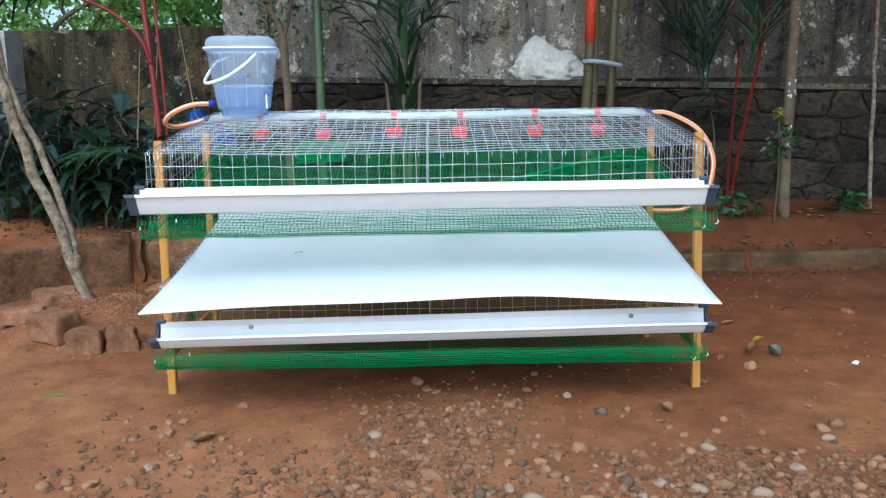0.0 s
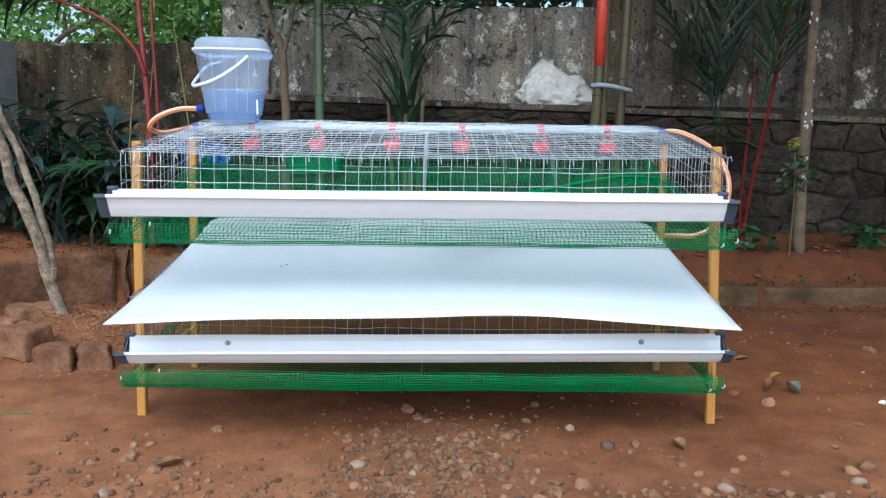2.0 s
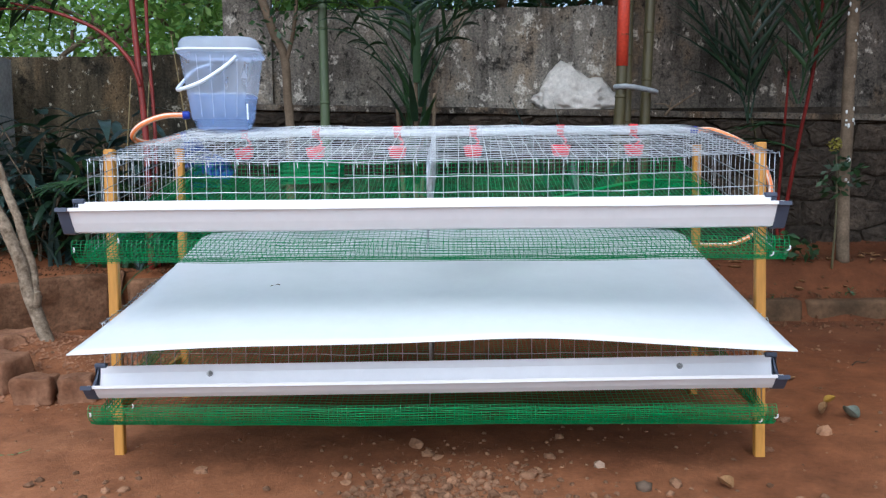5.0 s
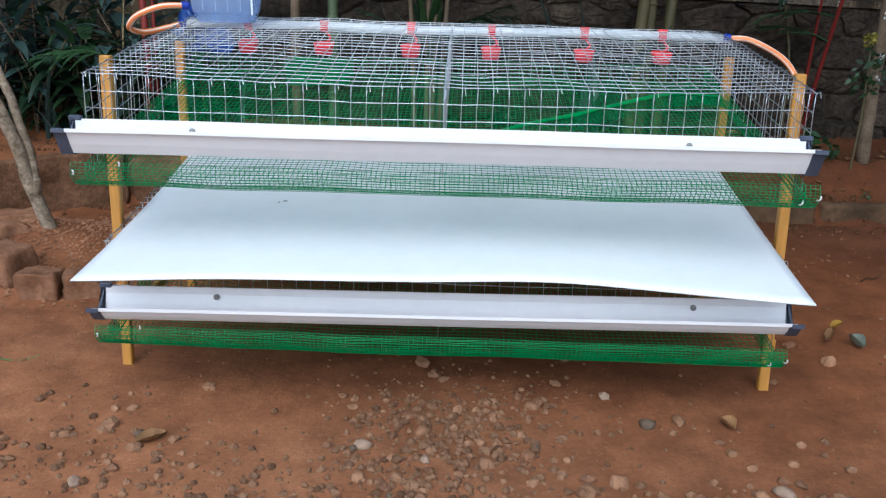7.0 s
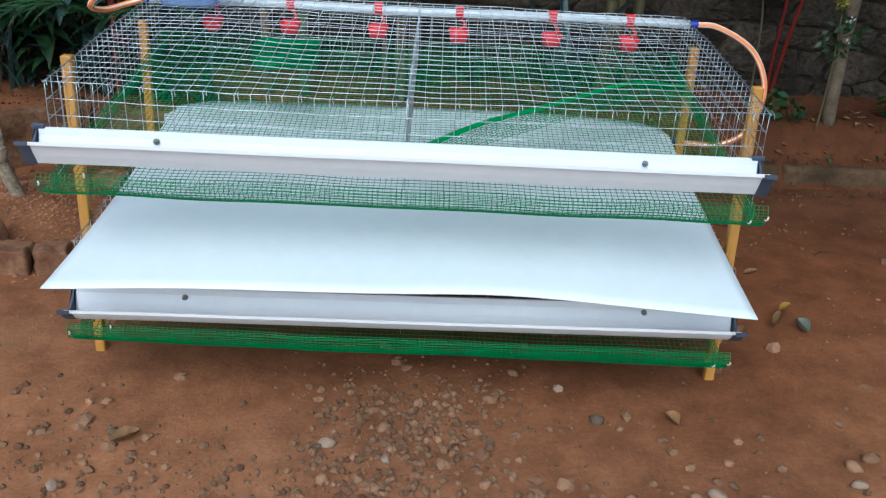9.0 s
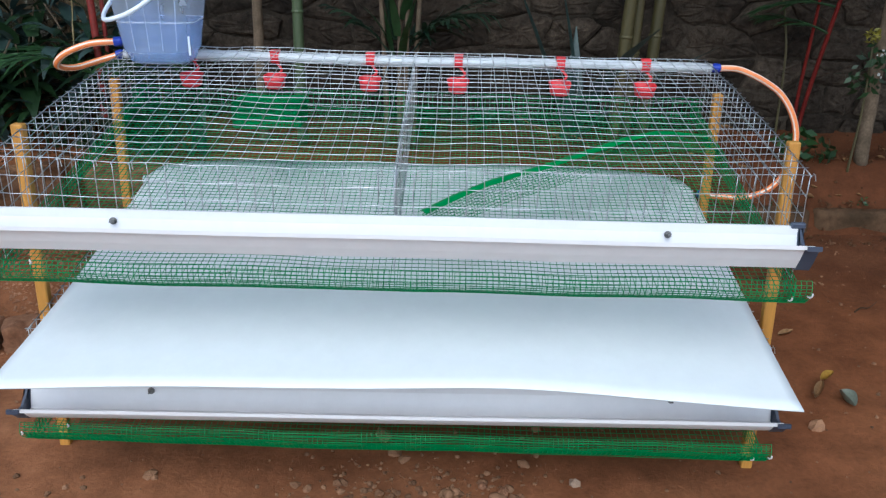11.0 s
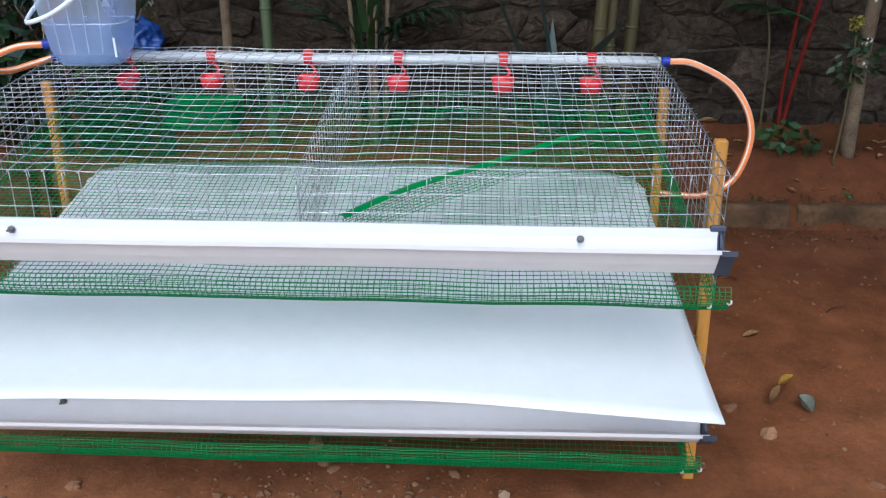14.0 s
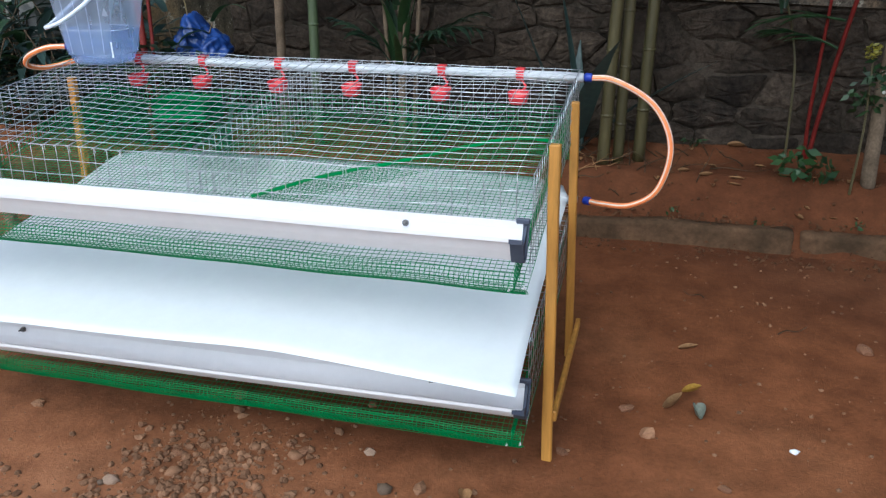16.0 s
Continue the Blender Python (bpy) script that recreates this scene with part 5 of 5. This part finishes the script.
# thin pale poles
for x, y, lean in ((2.17, 1.82, -0.03), (2.27, 1.80, 0.0)):
    T = thing("thin_tree", (x, y, G(x, y)), "thin pale blotched sapling trunk", "tree")
    cane("trunk", T, [(0, 0, 0), (lean * 0.6, 0, 0.5), (lean, 0, 0.95), (lean * 1.2, 0, 1.7)], 0.0105, 0.008, BARK, jitter=0.007)

for x, z0, z1, lean in ((-1.42, 0.55, 1.08, 0.07), (-1.36, 0.5, 1.16, 0.10), (-1.05, 0.6, 1.25, -0.12)):
    T = thing("dry_stalk", (x, 1.72, G(x, 1.72)), "thin straw-coloured dry stalk", "plant")
    cane("stalk", T, [(0, 0, 0), (lean * 0.3, 0, z0 - 0.27), (lean, 0, z1 - 0.27)], 0.004, 0.002, STRAW)
BRANCH = thing("dead_branch", (0.97, 1.88, 0.885), "dark dead branch leaning on the wall ledge", "branch")
cane("stem", BRANCH, [(0, 0, 0), (0.03, 0.01, 0.03), (0.08, 0.02, 0.06), (0.14, 0.03, 0.10)], 0.006, 0.003, BARK_DARK, sides=7)
cane("twig", BRANCH, [(0.03, 0.01, 0.03), (0.0, 0.01, 0.05), (-0.045, 0.0, 0.05)], 0.004, 0.002, BARK_DARK, sides=6)
cane("twig", BRANCH, [(0.02, 0.01, 0.02), (0.025, 0.0, 0.055), (0.04, 0.0, 0.075)], 0.003, 0.0015, BARK_DARK, sides=6)
# unseen leafy heads added to the bamboo and trees, above the wall, to shade it
def shade_head(root, z, radius, n, size, seed, dx=0.0, dy=0.0):
    leafy("crown", root, (dx, dy, z), radius, n, size, BUSH, seed, 0.6)


for dx, dy, z, rad, n, sd in ((0.0, -0.15, 2.25, 0.75, 1500, 61), (0.35, -0.35, 2.6, 0.85, 1500, 62), (-0.5, -0.1, 2.5, 0.8, 1500, 63)):
    shade_head(CLUMP, z, rad, n, 0.17, sd, dx, dy)
for dx, dy, z, rad, n, sd in ((0.1, -0.2, 2.2, 0.75, 1500, 64), (0.6, -0.4, 2.6, 0.9, 1600, 65)):
    shade_head(TREE, z, rad, n, 0.17, sd, dx, dy)
# more unseen crowns, added nearer the cage to darken ground and wall at right
for dx, dy, z, rad, n, sd in ((0.05, -1.15, 2.45, 0.75, 1700, 71), (0.8, -1.0, 2.55, 0.85, 1800, 72), (-0.35, -0.75, 2.3, 0.6, 1200, 73)):
    shade_head(TREE, z, rad, n, 0.17, sd, dx, dy)
shade_head(STICK, 2.35, 0.8, 1500, 0.17, 66, -0.1, -0.1)
shade_head(SAP, 2.4, 0.8, 1500, 0.17, 67, -0.5, -0.1)
# leaning forked trunk on the mound
TREE = thing("leaning_tree", (-1.245, 0.725, 0.062), "leaning pale grey tree with a forked trunk on a soil mound", "tree")
cane("trunk", TREE, [(0.015, -0.01, -0.02), (-0.025, -0.01, 0.09), (-0.058, -0.015, 0.195), (-0.095, -0.02, 0.345), (-0.160, -0.02, 0.51), (-0.225, -0.02, 0.77), (-0.33, 0, 1.2)], 0.021, 0.013, BARK, jitter=0.010)
cane("limb", TREE, [(-0.045, -0.01, 0.17), (-0.052, 0.0, 0.26), (-0.070, 0.0, 0.345), (-0.115, 0.0, 0.51), (-0.195, 0.0, 0.72), (-0.26, 0.02, 0.95), (-0.30, 0.02, 1.25)], 0.0135, 0.010, BARK, jitter=0.008)
cane("broken_stub", TREE, [(-0.05, -0.01, 0.15), (-0.03, -0.025, 0.19), (-0.028, -0.03, 0.21)], 0.015, 0.010, BARK)

TREE.scale = (1.05, 1.05, 1.05)

# trees and shrubs behind the low wall
r2 = random.Random(21)
for i, (x, y, h, rad, n) in enumerate(((-3.2, 3.2, 1.5, 0.8, 1500), (-2.2, 3.6, 1.7, 0.8, 1700), (-1.3, 3.0, 1.55, 0.6, 1300), (-2.7, 4.8, 2.2, 1.1, 1800), (-1.6, 5.2, 2.3, 1.2, 1900), (-4.4, 5.0, 2.2, 1.2, 1700), (-0.6, 4.6, 2.2, 0.9, 1300), (-3.6, 7.5, 3.0, 1.8, 2200), (-1.2, 8.0, 3.2, 1.9, 2200), (0.6, 4.2, 2.3, 0.9, 1200), (2.2, 4.4, 2.9, 1.2, 1300), (-0.5, 2.9, 1.75, 0.5, 1000), (0.25, 3.0, 1.8, 0.55, 1100), (1.0, 3.1, 1.9, 0.6, 1000))):
    T = thing("garden_tree", (x, y, 0), "leafy green garden tree beyond the boundary wall", "tree", "trees beyond the wall")
    cane("trunk", T, [(0, 0, 0), (r2.uniform(-0.1, 0.1), 0, h * 0.5), (r2.uniform(-0.2, 0.2), 0, h)], 0.05, 0.03, BARK_DARK)
    for k in range(3):
        cane("limb", T, [(0, 0, h * 0.55), (r2.uniform(-0.4, 0.4), r2.uniform(-0.3, 0.3), h * 0.8), (r2.uniform(-0.7, 0.7), r2.uniform(-0.5, 0.5), h * 1.1)], 0.02, 0.01, BARK_DARK)
    leafy("crown", T, (0, 0, h), rad, int(n * 2.5), 0.060 if y < 6 else 0.10, BUSH if x < -0.3 else PALM_MID, 30 + i)

# ---- loose things ----
def sack(name, at, sx, sy, sz, material, label, seed, category="sack"):
    bm = bmesh.new()
    bmesh.ops.create_icosphere(bm, subdivisions=5, radius=1.0)
    s = Vector((seed, seed * 2, seed * 3))
    for v in bm.verts:
        p = v.co.copy()
        crease = (1 - abs(noise.noise(p * 1.7 + s)) * 2.2) * 0.15 + (1 - abs(noise.noise(p * 3.3 + s)) * 2.4) * 0.12 + (1 - abs(noise.noise(p * 7.0 + s)) * 2.4) * 0.035 + 0.015 * noise.noise(p * 11 + s)
        q = p * (0.93 + crease)
        h = 0.62 + 0.42 * math.exp(-((p.x + 0.30) / 0.42) ** 2) + 0.12 * math.exp(-((p.x - 0.6) / 0.3) ** 2)
        z = max(-0.55, q.z) + 0.55
        v.co = Vector((q.x * sx, q.y * sy, z * h * sz * 0.64))
    ob = part(name, bm, material, None, "", True)
    ob.location = at
    return tagged(ob, label, category)


sack("plastic_sack", (0.587, 1.985, 0.918), 0.172, 0.06, 0.20, BAG, "crumpled dirty white plastic sack on the wall ledge", 4.3)
BLUE_SACK = sack("plastic_sack", (-1.07, 1.75, 0.585), 0.125, 0.09, 0.20, TARP, "crumpled dark blue plastic sack hung over a stake", 7.7)
cane("stake", BLUE_SACK, [(0, 0, G(-1.07, 1.75) - 0.585), (0.0, 0, -0.15), (0.0, 0, 0.05)], 0.012, 0.011, BARK_DARK, label="short dark wooden stake")

BLOCKS = [(-1.43, 0.60, 0.17, 0.12, 0.055, 12), (-1.275, 0.47, 0.145, 0.12, 0.105, -24), (-1.14, 0.40, 0.125, 0.11, 0.085, 6), (-1.035, 0.43, 0.11, 0.11, 0.085, 20), (-1.60, 0.66, 0.16, 0.12, 0.07, 25), (-1.50, 0.98, 0.19, 0.10, 0.07, 14), (-1.10, 1.05, 0.13, 0.08, 0.06, -8), (-1.36, 0.66, 0.12, 0.08, 0.045, 40)]
for i, (x, y, a, b, c, turn) in enumerate(BLOCKS):
    bm = rough_block(a * 0.86, b * 0.86, c * 0.92, 0.008, 0.014, i * 3 + 1, 5)
    ob = part("laterite_block", bm, LATERITE, None, "", True)
    ob.location, ob.rotation_euler = (x, y, ground_height(x, y) - 0.015), (0, 0, radians(turn))
    tagged(ob, "rough broken reddish laterite block edging the mound", "stone", "blocks round the mound")

# stones
def build_crumbs():
    """Loose red crumbs on the mound."""
    r, vs, fs = random.Random(19), [], []
    for _ in range(3600):
        x, y = r.gauss(-1.22, 0.22), r.gauss(0.72, 0.19)
        rr = 0.002 + 0.007 * r.random() ** 3
        z = ground_height(x, y) + rr * 0.3
        n0 = len(vs)
        for dx, dy, dz in ((1, 0, 0), (-0.5, 0.87, 0.1), (-0.5, -0.87, -0.1), (0.1, 0.1, 0.8), (0, 0, -0.5)):
            vs.append((x + rr * dx * r.uniform(0.6, 1.3), y + rr * dy * r.uniform(0.6, 1.3), z + rr * dz))
        fs += [(n0, n0 + 1, n0 + 3), (n0 + 1, n0 + 2, n0 + 3), (n0 + 2, n0, n0 + 3), (n0 + 1, n0, n0 + 4), (n0 + 2, n0 + 1, n0 + 4), (n0, n0 + 2, n0 + 4)]
    tagged(link_mesh("soil_crumbs", vs, fs, LATERITE), "loose red laterite crumbs on the mound", "soil", kind="stuff")


build_crumbs()


def stone_shape(bm, rr, r, sub):
    s = Vector((r.uniform(0, 50), r.uniform(0, 50), r.uniform(0, 50)))
    k = Vector((r.uniform(0.8, 1.3), r.uniform(0.7, 1.1), r.uniform(0.55, 0.90)))
    bmesh.ops.create_icosphere(bm, subdivisions=sub, radius=1.0)
    for v in bm.verts:
        p = v.co.copy()
        p = p * (1 + 0.50 * noise.noise(p * 1.2 + s) + 0.22 * noise.noise(p * 2.9 + s))
        v.co = Vector((p.x * k.x, p.y * k.y, p.z * k.z)) * rr


SHAPES = []
for i in range(14):
    r = random.Random(100 + i)
    bm = bmesh.new()
    stone_shape(bm, 1.0, r, 1 + i % 2)
    me = bpy.data.meshes.new("stone")
    bm.to_mesh(me)
    bm.free()
    me.polygons.foreach_set("use_smooth", [i % 3 > 0] * len(me.polygons))
    me.materials.append((PEBBLE, PEBBLE, PEBBLE, LATERITE, GREY_STONE, PALE_STONE, PEBBLE)[i % 7])
    SHAPES.append(me)


def put_stone(x, y, rr, k, turn=0.0, label="loose brown stone on the bare soil"):
    ob = new("stone", SHAPES[k])
    ob.location = (x, y, ground_height(x, y) + rr * 0.20)
    ob.scale = (rr, rr, rr)
    ob.rotation_euler = (0, 0, turn)
    return tagged(ob, label, "stone", "loose stones on the soil")


NAMED = [(-0.148, -0.33, 0.018, 5, "pale pinkish stone on the soil"), (0.358, -0.10, 0.016, 12, ""), (1.121, -0.02, 0.016, 3, ""), (0.90, 0.266, 0.020, 3, ""), (1.52, 0.70, 0.028, 3, ""), (0.43, -0.215, 0.026, 4, "flat grey stone on the soil"),
         (0.50, -0.19, 0.022, 0, ""), (-0.02, 0.0, 0.018, 0, ""), (-0.52, -0.10, 0.019, 0, ""), (-0.68, -0.22, 0.015, 0, ""), (-0.645, -0.215, 0.015, 7, ""), (-0.66, -0.29, 0.024, 0, ""), (0.66, -0.69, 0.022, 5, "large pale quartz stone"),
         (0.40, -0.62, 0.023, 11, "flat grey stone on the soil"), (0.47, -0.63, 0.016, 5, "pale quartz stone on the soil"), (0.60, -0.36, 0.014, 0, ""), (0.95, -0.33, 0.022, 7, ""), (1.0, -0.30, 0.020, 1, ""), (0.21, -0.13, 0.017, 3, ""), (0.77, 0.03, 0.016, 3, "")]
for i, (x, y, rr, k, lab) in enumerate(NAMED):
    put_stone(x, y, rr * 0.82, k, i * 1.3, lab or "loose brown stone on the bare soil")
r3 = random.Random(77)
placed = 0
while placed < 270:
    x, y = r3.uniform(-1.05, 1.25), r3.uniform(-0.95, 0.25)
    density = 0.9 * math.exp(-((x - 0.09) / 0.20) ** 2 - ((y + 0.28) / 0.24) ** 2) + 0.4 * math.exp(-((x + 0.66) / 0.14) ** 2 - ((y + 0.42) / 0.16) ** 2) + 0.5 * math.exp(-((x - 0.66) / 0.10) ** 2 - ((y + 0.30) / 0.06) ** 2) + 0.8 * smoothstep(-0.30, -0.65, y) * (0.14 + 0.86 * smoothstep(-0.5, 0.15, x))
    if r3.random() > density + 0.006:
        continue
    put_stone(x, y, r3.uniform(0.0065, 0.0155) * (1.0 if r3.random() < 0.88 else 1.45), r3.choice((0, 1, 2, 3, 6, 7, 8, 9, 10, 13, 0, 1, 7, 8, 4, 5)), r3.uniform(0, 6))
    placed += 1


def build_gravel():
    base = []
    for i in range(6):
        r = random.Random(300 + i)
        bm = bmesh.new()
        stone_shape(bm, 1.0, r, 1)
        bm.verts.index_update()
        base.append(([v.co.copy() for v in bm.verts], [tuple(v.index for v in f.verts) for f in bm.faces]))
        bm.free()
    r, vs, fs = random.Random(9), [], []
    count = 0
    while count < 21000:
        x, y = r.uniform(-1.9, 2.1), r.uniform(-1.9, 1.3)
        n = 0.5 + noise.noise(Vector((x * 1.8, y * 1.8, 2))) * 0.9
        heap = 0.8 * math.exp(-((x - 0.09) / 0.21) ** 2 - ((y + 0.28) / 0.25) ** 2) + 0.35 * math.exp(-((x + 0.66) / 0.15) ** 2 - ((y + 0.42) / 0.17) ** 2) + smoothstep(-0.30, -0.65, y + 0.08 * noise.noise(Vector((x * 3, 1, 0)))) * (0.18 + 0.82 * smoothstep(-0.7, 0.1, x))
        density = (heap * n + 0.012) * smoothstep(-1.9, -1.05, y) * smoothstep(2.1, 1.3, x) * smoothstep(-1.9, -1.2, x)
        if r.random() > density:
            continue
        rr = 0.0018 + (0.0092 if heap > 0.45 else 0.0085) * r.random() ** 2.5 * (1.25 if y < -0.1 else 0.6)
        a = r.uniform(0, 6.28)
        c, s = math.cos(a) * rr, math.sin(a) * rr
        z = ground_height(x, y) + rr * 0.18
        pts, tri = base[r.randrange(6)]
        n0 = len(vs)
        vs += [(x + p.x * c - p.y * s, y + p.x * s + p.y * c, z + p.z * rr) for p in pts]
        fs += [tuple(n0 + k for k in t) for t in tri]
        count += 1
    ob = link_mesh("gravel", vs, fs, PEBBLE)
    tagged(ob, "scattered small gravel and crumbs on the soil", "gravel", kind="stuff")


build_gravel()


def curled_leaf(x, y, ln, w, turn, curl, material, label, lift=0.004):
    vs, fs, n = [], [], 10
    for i in range(n + 1):
        t = i / n
        ww = w * math.sin(math.pi * (0.06 + 0.90 * t)) ** 0.8
        for q in (-1, -0.5, 0, 0.5, 1):
            vs.append(((t - 0.5) * ln, q * ww, lift + curl * ww * q * q + curl * 0.3 * ln * (t - 0.45) ** 2 + 0.003 * noise.noise(Vector((t * 5, q * 2, x)))))
    for i in range(n):
        for k in range(4):
            fs.append((i * 5 + k, i * 5 + k + 1, (i + 1) * 5 + k + 1, (i + 1) * 5 + k))
    m = len(vs)
    vs += [(a, b, c - 0.0012) for a, b, c in vs]
    fs += [tuple(m + k for k in reversed(q)) for q in list(fs)]
    ob = link_mesh("fallen_leaf", vs, fs, material, None, "", True)
    ob.location, ob.rotation_euler = (x, y, ground_height(x, y)), (0, 0, radians(turn))
    return tagged(ob, label, "leaf", "fallen leaves")


GREYLEAF = surface("grey_green_leaf", (0.17, 0.19, 0.15), (0.30, 0.32, 0.26), 20, 120, 0.7, bump=0.3, depth=0.002)
curled_leaf(1.010, 0.290, 0.085, 0.010, 58, 2.0, DRY, "curled yellow-brown leaf on the soil", 0.012)
curled_leaf(1.055, 0.352, 0.060, 0.010, 40, 1.4, YELLOW, "curled yellow-brown leaf on the soil", 0.02)
curled_leaf(1.071, 0.262, 0.062, 0.015, 100, 1.8, GREYLEAF, "curled grey-green leaf on the soil", 0.008)
curled_leaf(-0.56, -0.34, 0.06, 0.016, 40, 0.9, DRY, "curled dry brown leaf on the soil")
curled_leaf(0.60, -0.20, 0.045, 0.014, 110, 1.2, DRY, "curled dry brown leaf on the soil", 0.008)
curled_leaf(1.05, 0.62, 0.06, 0.010, 30, 0.8, DRY, "curled dry brown leaf on the soil")
curled_leaf(1.22, 1.93, 0.07, 0.02, 10, 0.8, DRY, "curled dry brown leaf in the bed")
r4 = random.Random(31)
for i in range(60):
    x = r4.choice((r4.uniform(0.4, 2.2), r4.uniform(-2.0, 2.2)))
    y = r4.uniform(1.48, 1.9)
    curled_leaf(x, y, r4.uniform(0.025, 0.06), r4.uniform(0.004, 0.011), r4.uniform(0, 360), r4.uniform(0.4, 1.2), DRY, "curled dry brown leaf in the bed")


TWIG = surface("dark_dry_twig", (0.030, 0.019, 0.011), (0.085, 0.056, 0.034), 14, 110, 0.9, bump=0.4, depth=0.002)


def twig(x, y, ln, turn, lift, material=TWIG, r=0.0025):
    root_z = ground_height(x, y)
    pts = [(math.cos(radians(turn)) * ln * t, math.sin(radians(turn)) * ln * t, lift * t + 0.004 + 0.006 * math.sin(t * 7)) for t in [k / 8 for k in range(9)]]
    v, f = sweep(pts, [r * (1 - 0.6 * k / 8) for k in range(9)], 5)
    ob = link_mesh("twig", v, f, material, None, "", True)
    ob.location = (x, y, root_z)
    return tagged(ob, "thin dry twig lying on the soil", "twig", "twigs")


twig(1.30, 0.75, 0.10, 30, 0.01)
twig(1.10, 0.95, 0.07, 160, 0.005)
for i in range(14):
    twig(r4.uniform(0.45, 1.2), r4.uniform(1.5, 1.85), r4.uniform(0.1, 0.3), r4.uniform(0, 180), r4.uniform(0, 0.12))
twig(-1.10, -0.02, 0.15, 8, 0.006, NET, 0.0016)
for i in range(26):
    twig(r4.gauss(0.72, 0.16), r4.uniform(1.50, 1.80), r4.uniform(0.06, 0.22), r4.uniform(0, 360), r4.uniform(0, 0.10), DRY if i % 5 == 0 else TWIG, r4.uniform(0.0015, 0.0035))


def build_bed_crumbs():
    r, vs, fs = random.Random(23), [], []
    for _ in range(4200):
        x, y = r.uniform(-2.2, 2.4), r.choice((r.uniform(1.42, 1.92), r.gauss(1.44, 0.03), r.gauss(1.33, 0.05)))
        rr = 0.002 + 0.009 * r.random() ** 3
        z = ground_height(x, y) + rr * 0.3 + (0.015 if abs(y - kerb_y(x) - 0.035) < 0.04 else 0)
        n0 = len(vs)
        for dx, dy, dz in ((1, 0, 0), (-0.5, 0.87, 0.1), (-0.5, -0.87, -0.1), (0.1, 0.1, 0.8), (0, 0, -0.5)):
            vs.append((x + rr * dx * r.uniform(0.5, 1.5), y + rr * dy * r.uniform(0.5, 1.5), z + rr * dz))
        fs += [(n0, n0 + 1, n0 + 3), (n0 + 1, n0 + 2, n0 + 3), (n0 + 2, n0, n0 + 3), (n0 + 1, n0, n0 + 4), (n0 + 2, n0 + 1, n0 + 4), (n0, n0 + 2, n0 + 4)]
    tagged(link_mesh("bed_litter", vs, fs, CRUMB), "crumbled soil and litter in the raised bed", "soil", kind="stuff")


build_bed_crumbs()
bm = bmesh.new()
stone_shape(bm, 0.012, random.Random(4), 2)
ob = part("paper_scrap", bm, SHEET)
ob.location = (1.278, 0.158, ground_height(1.278, 0.158) + 0.003)
tagged(ob, "small crumpled white scrap on the soil", "litter")

# rubble stones of the plinth
build_rubble(PLINTH)
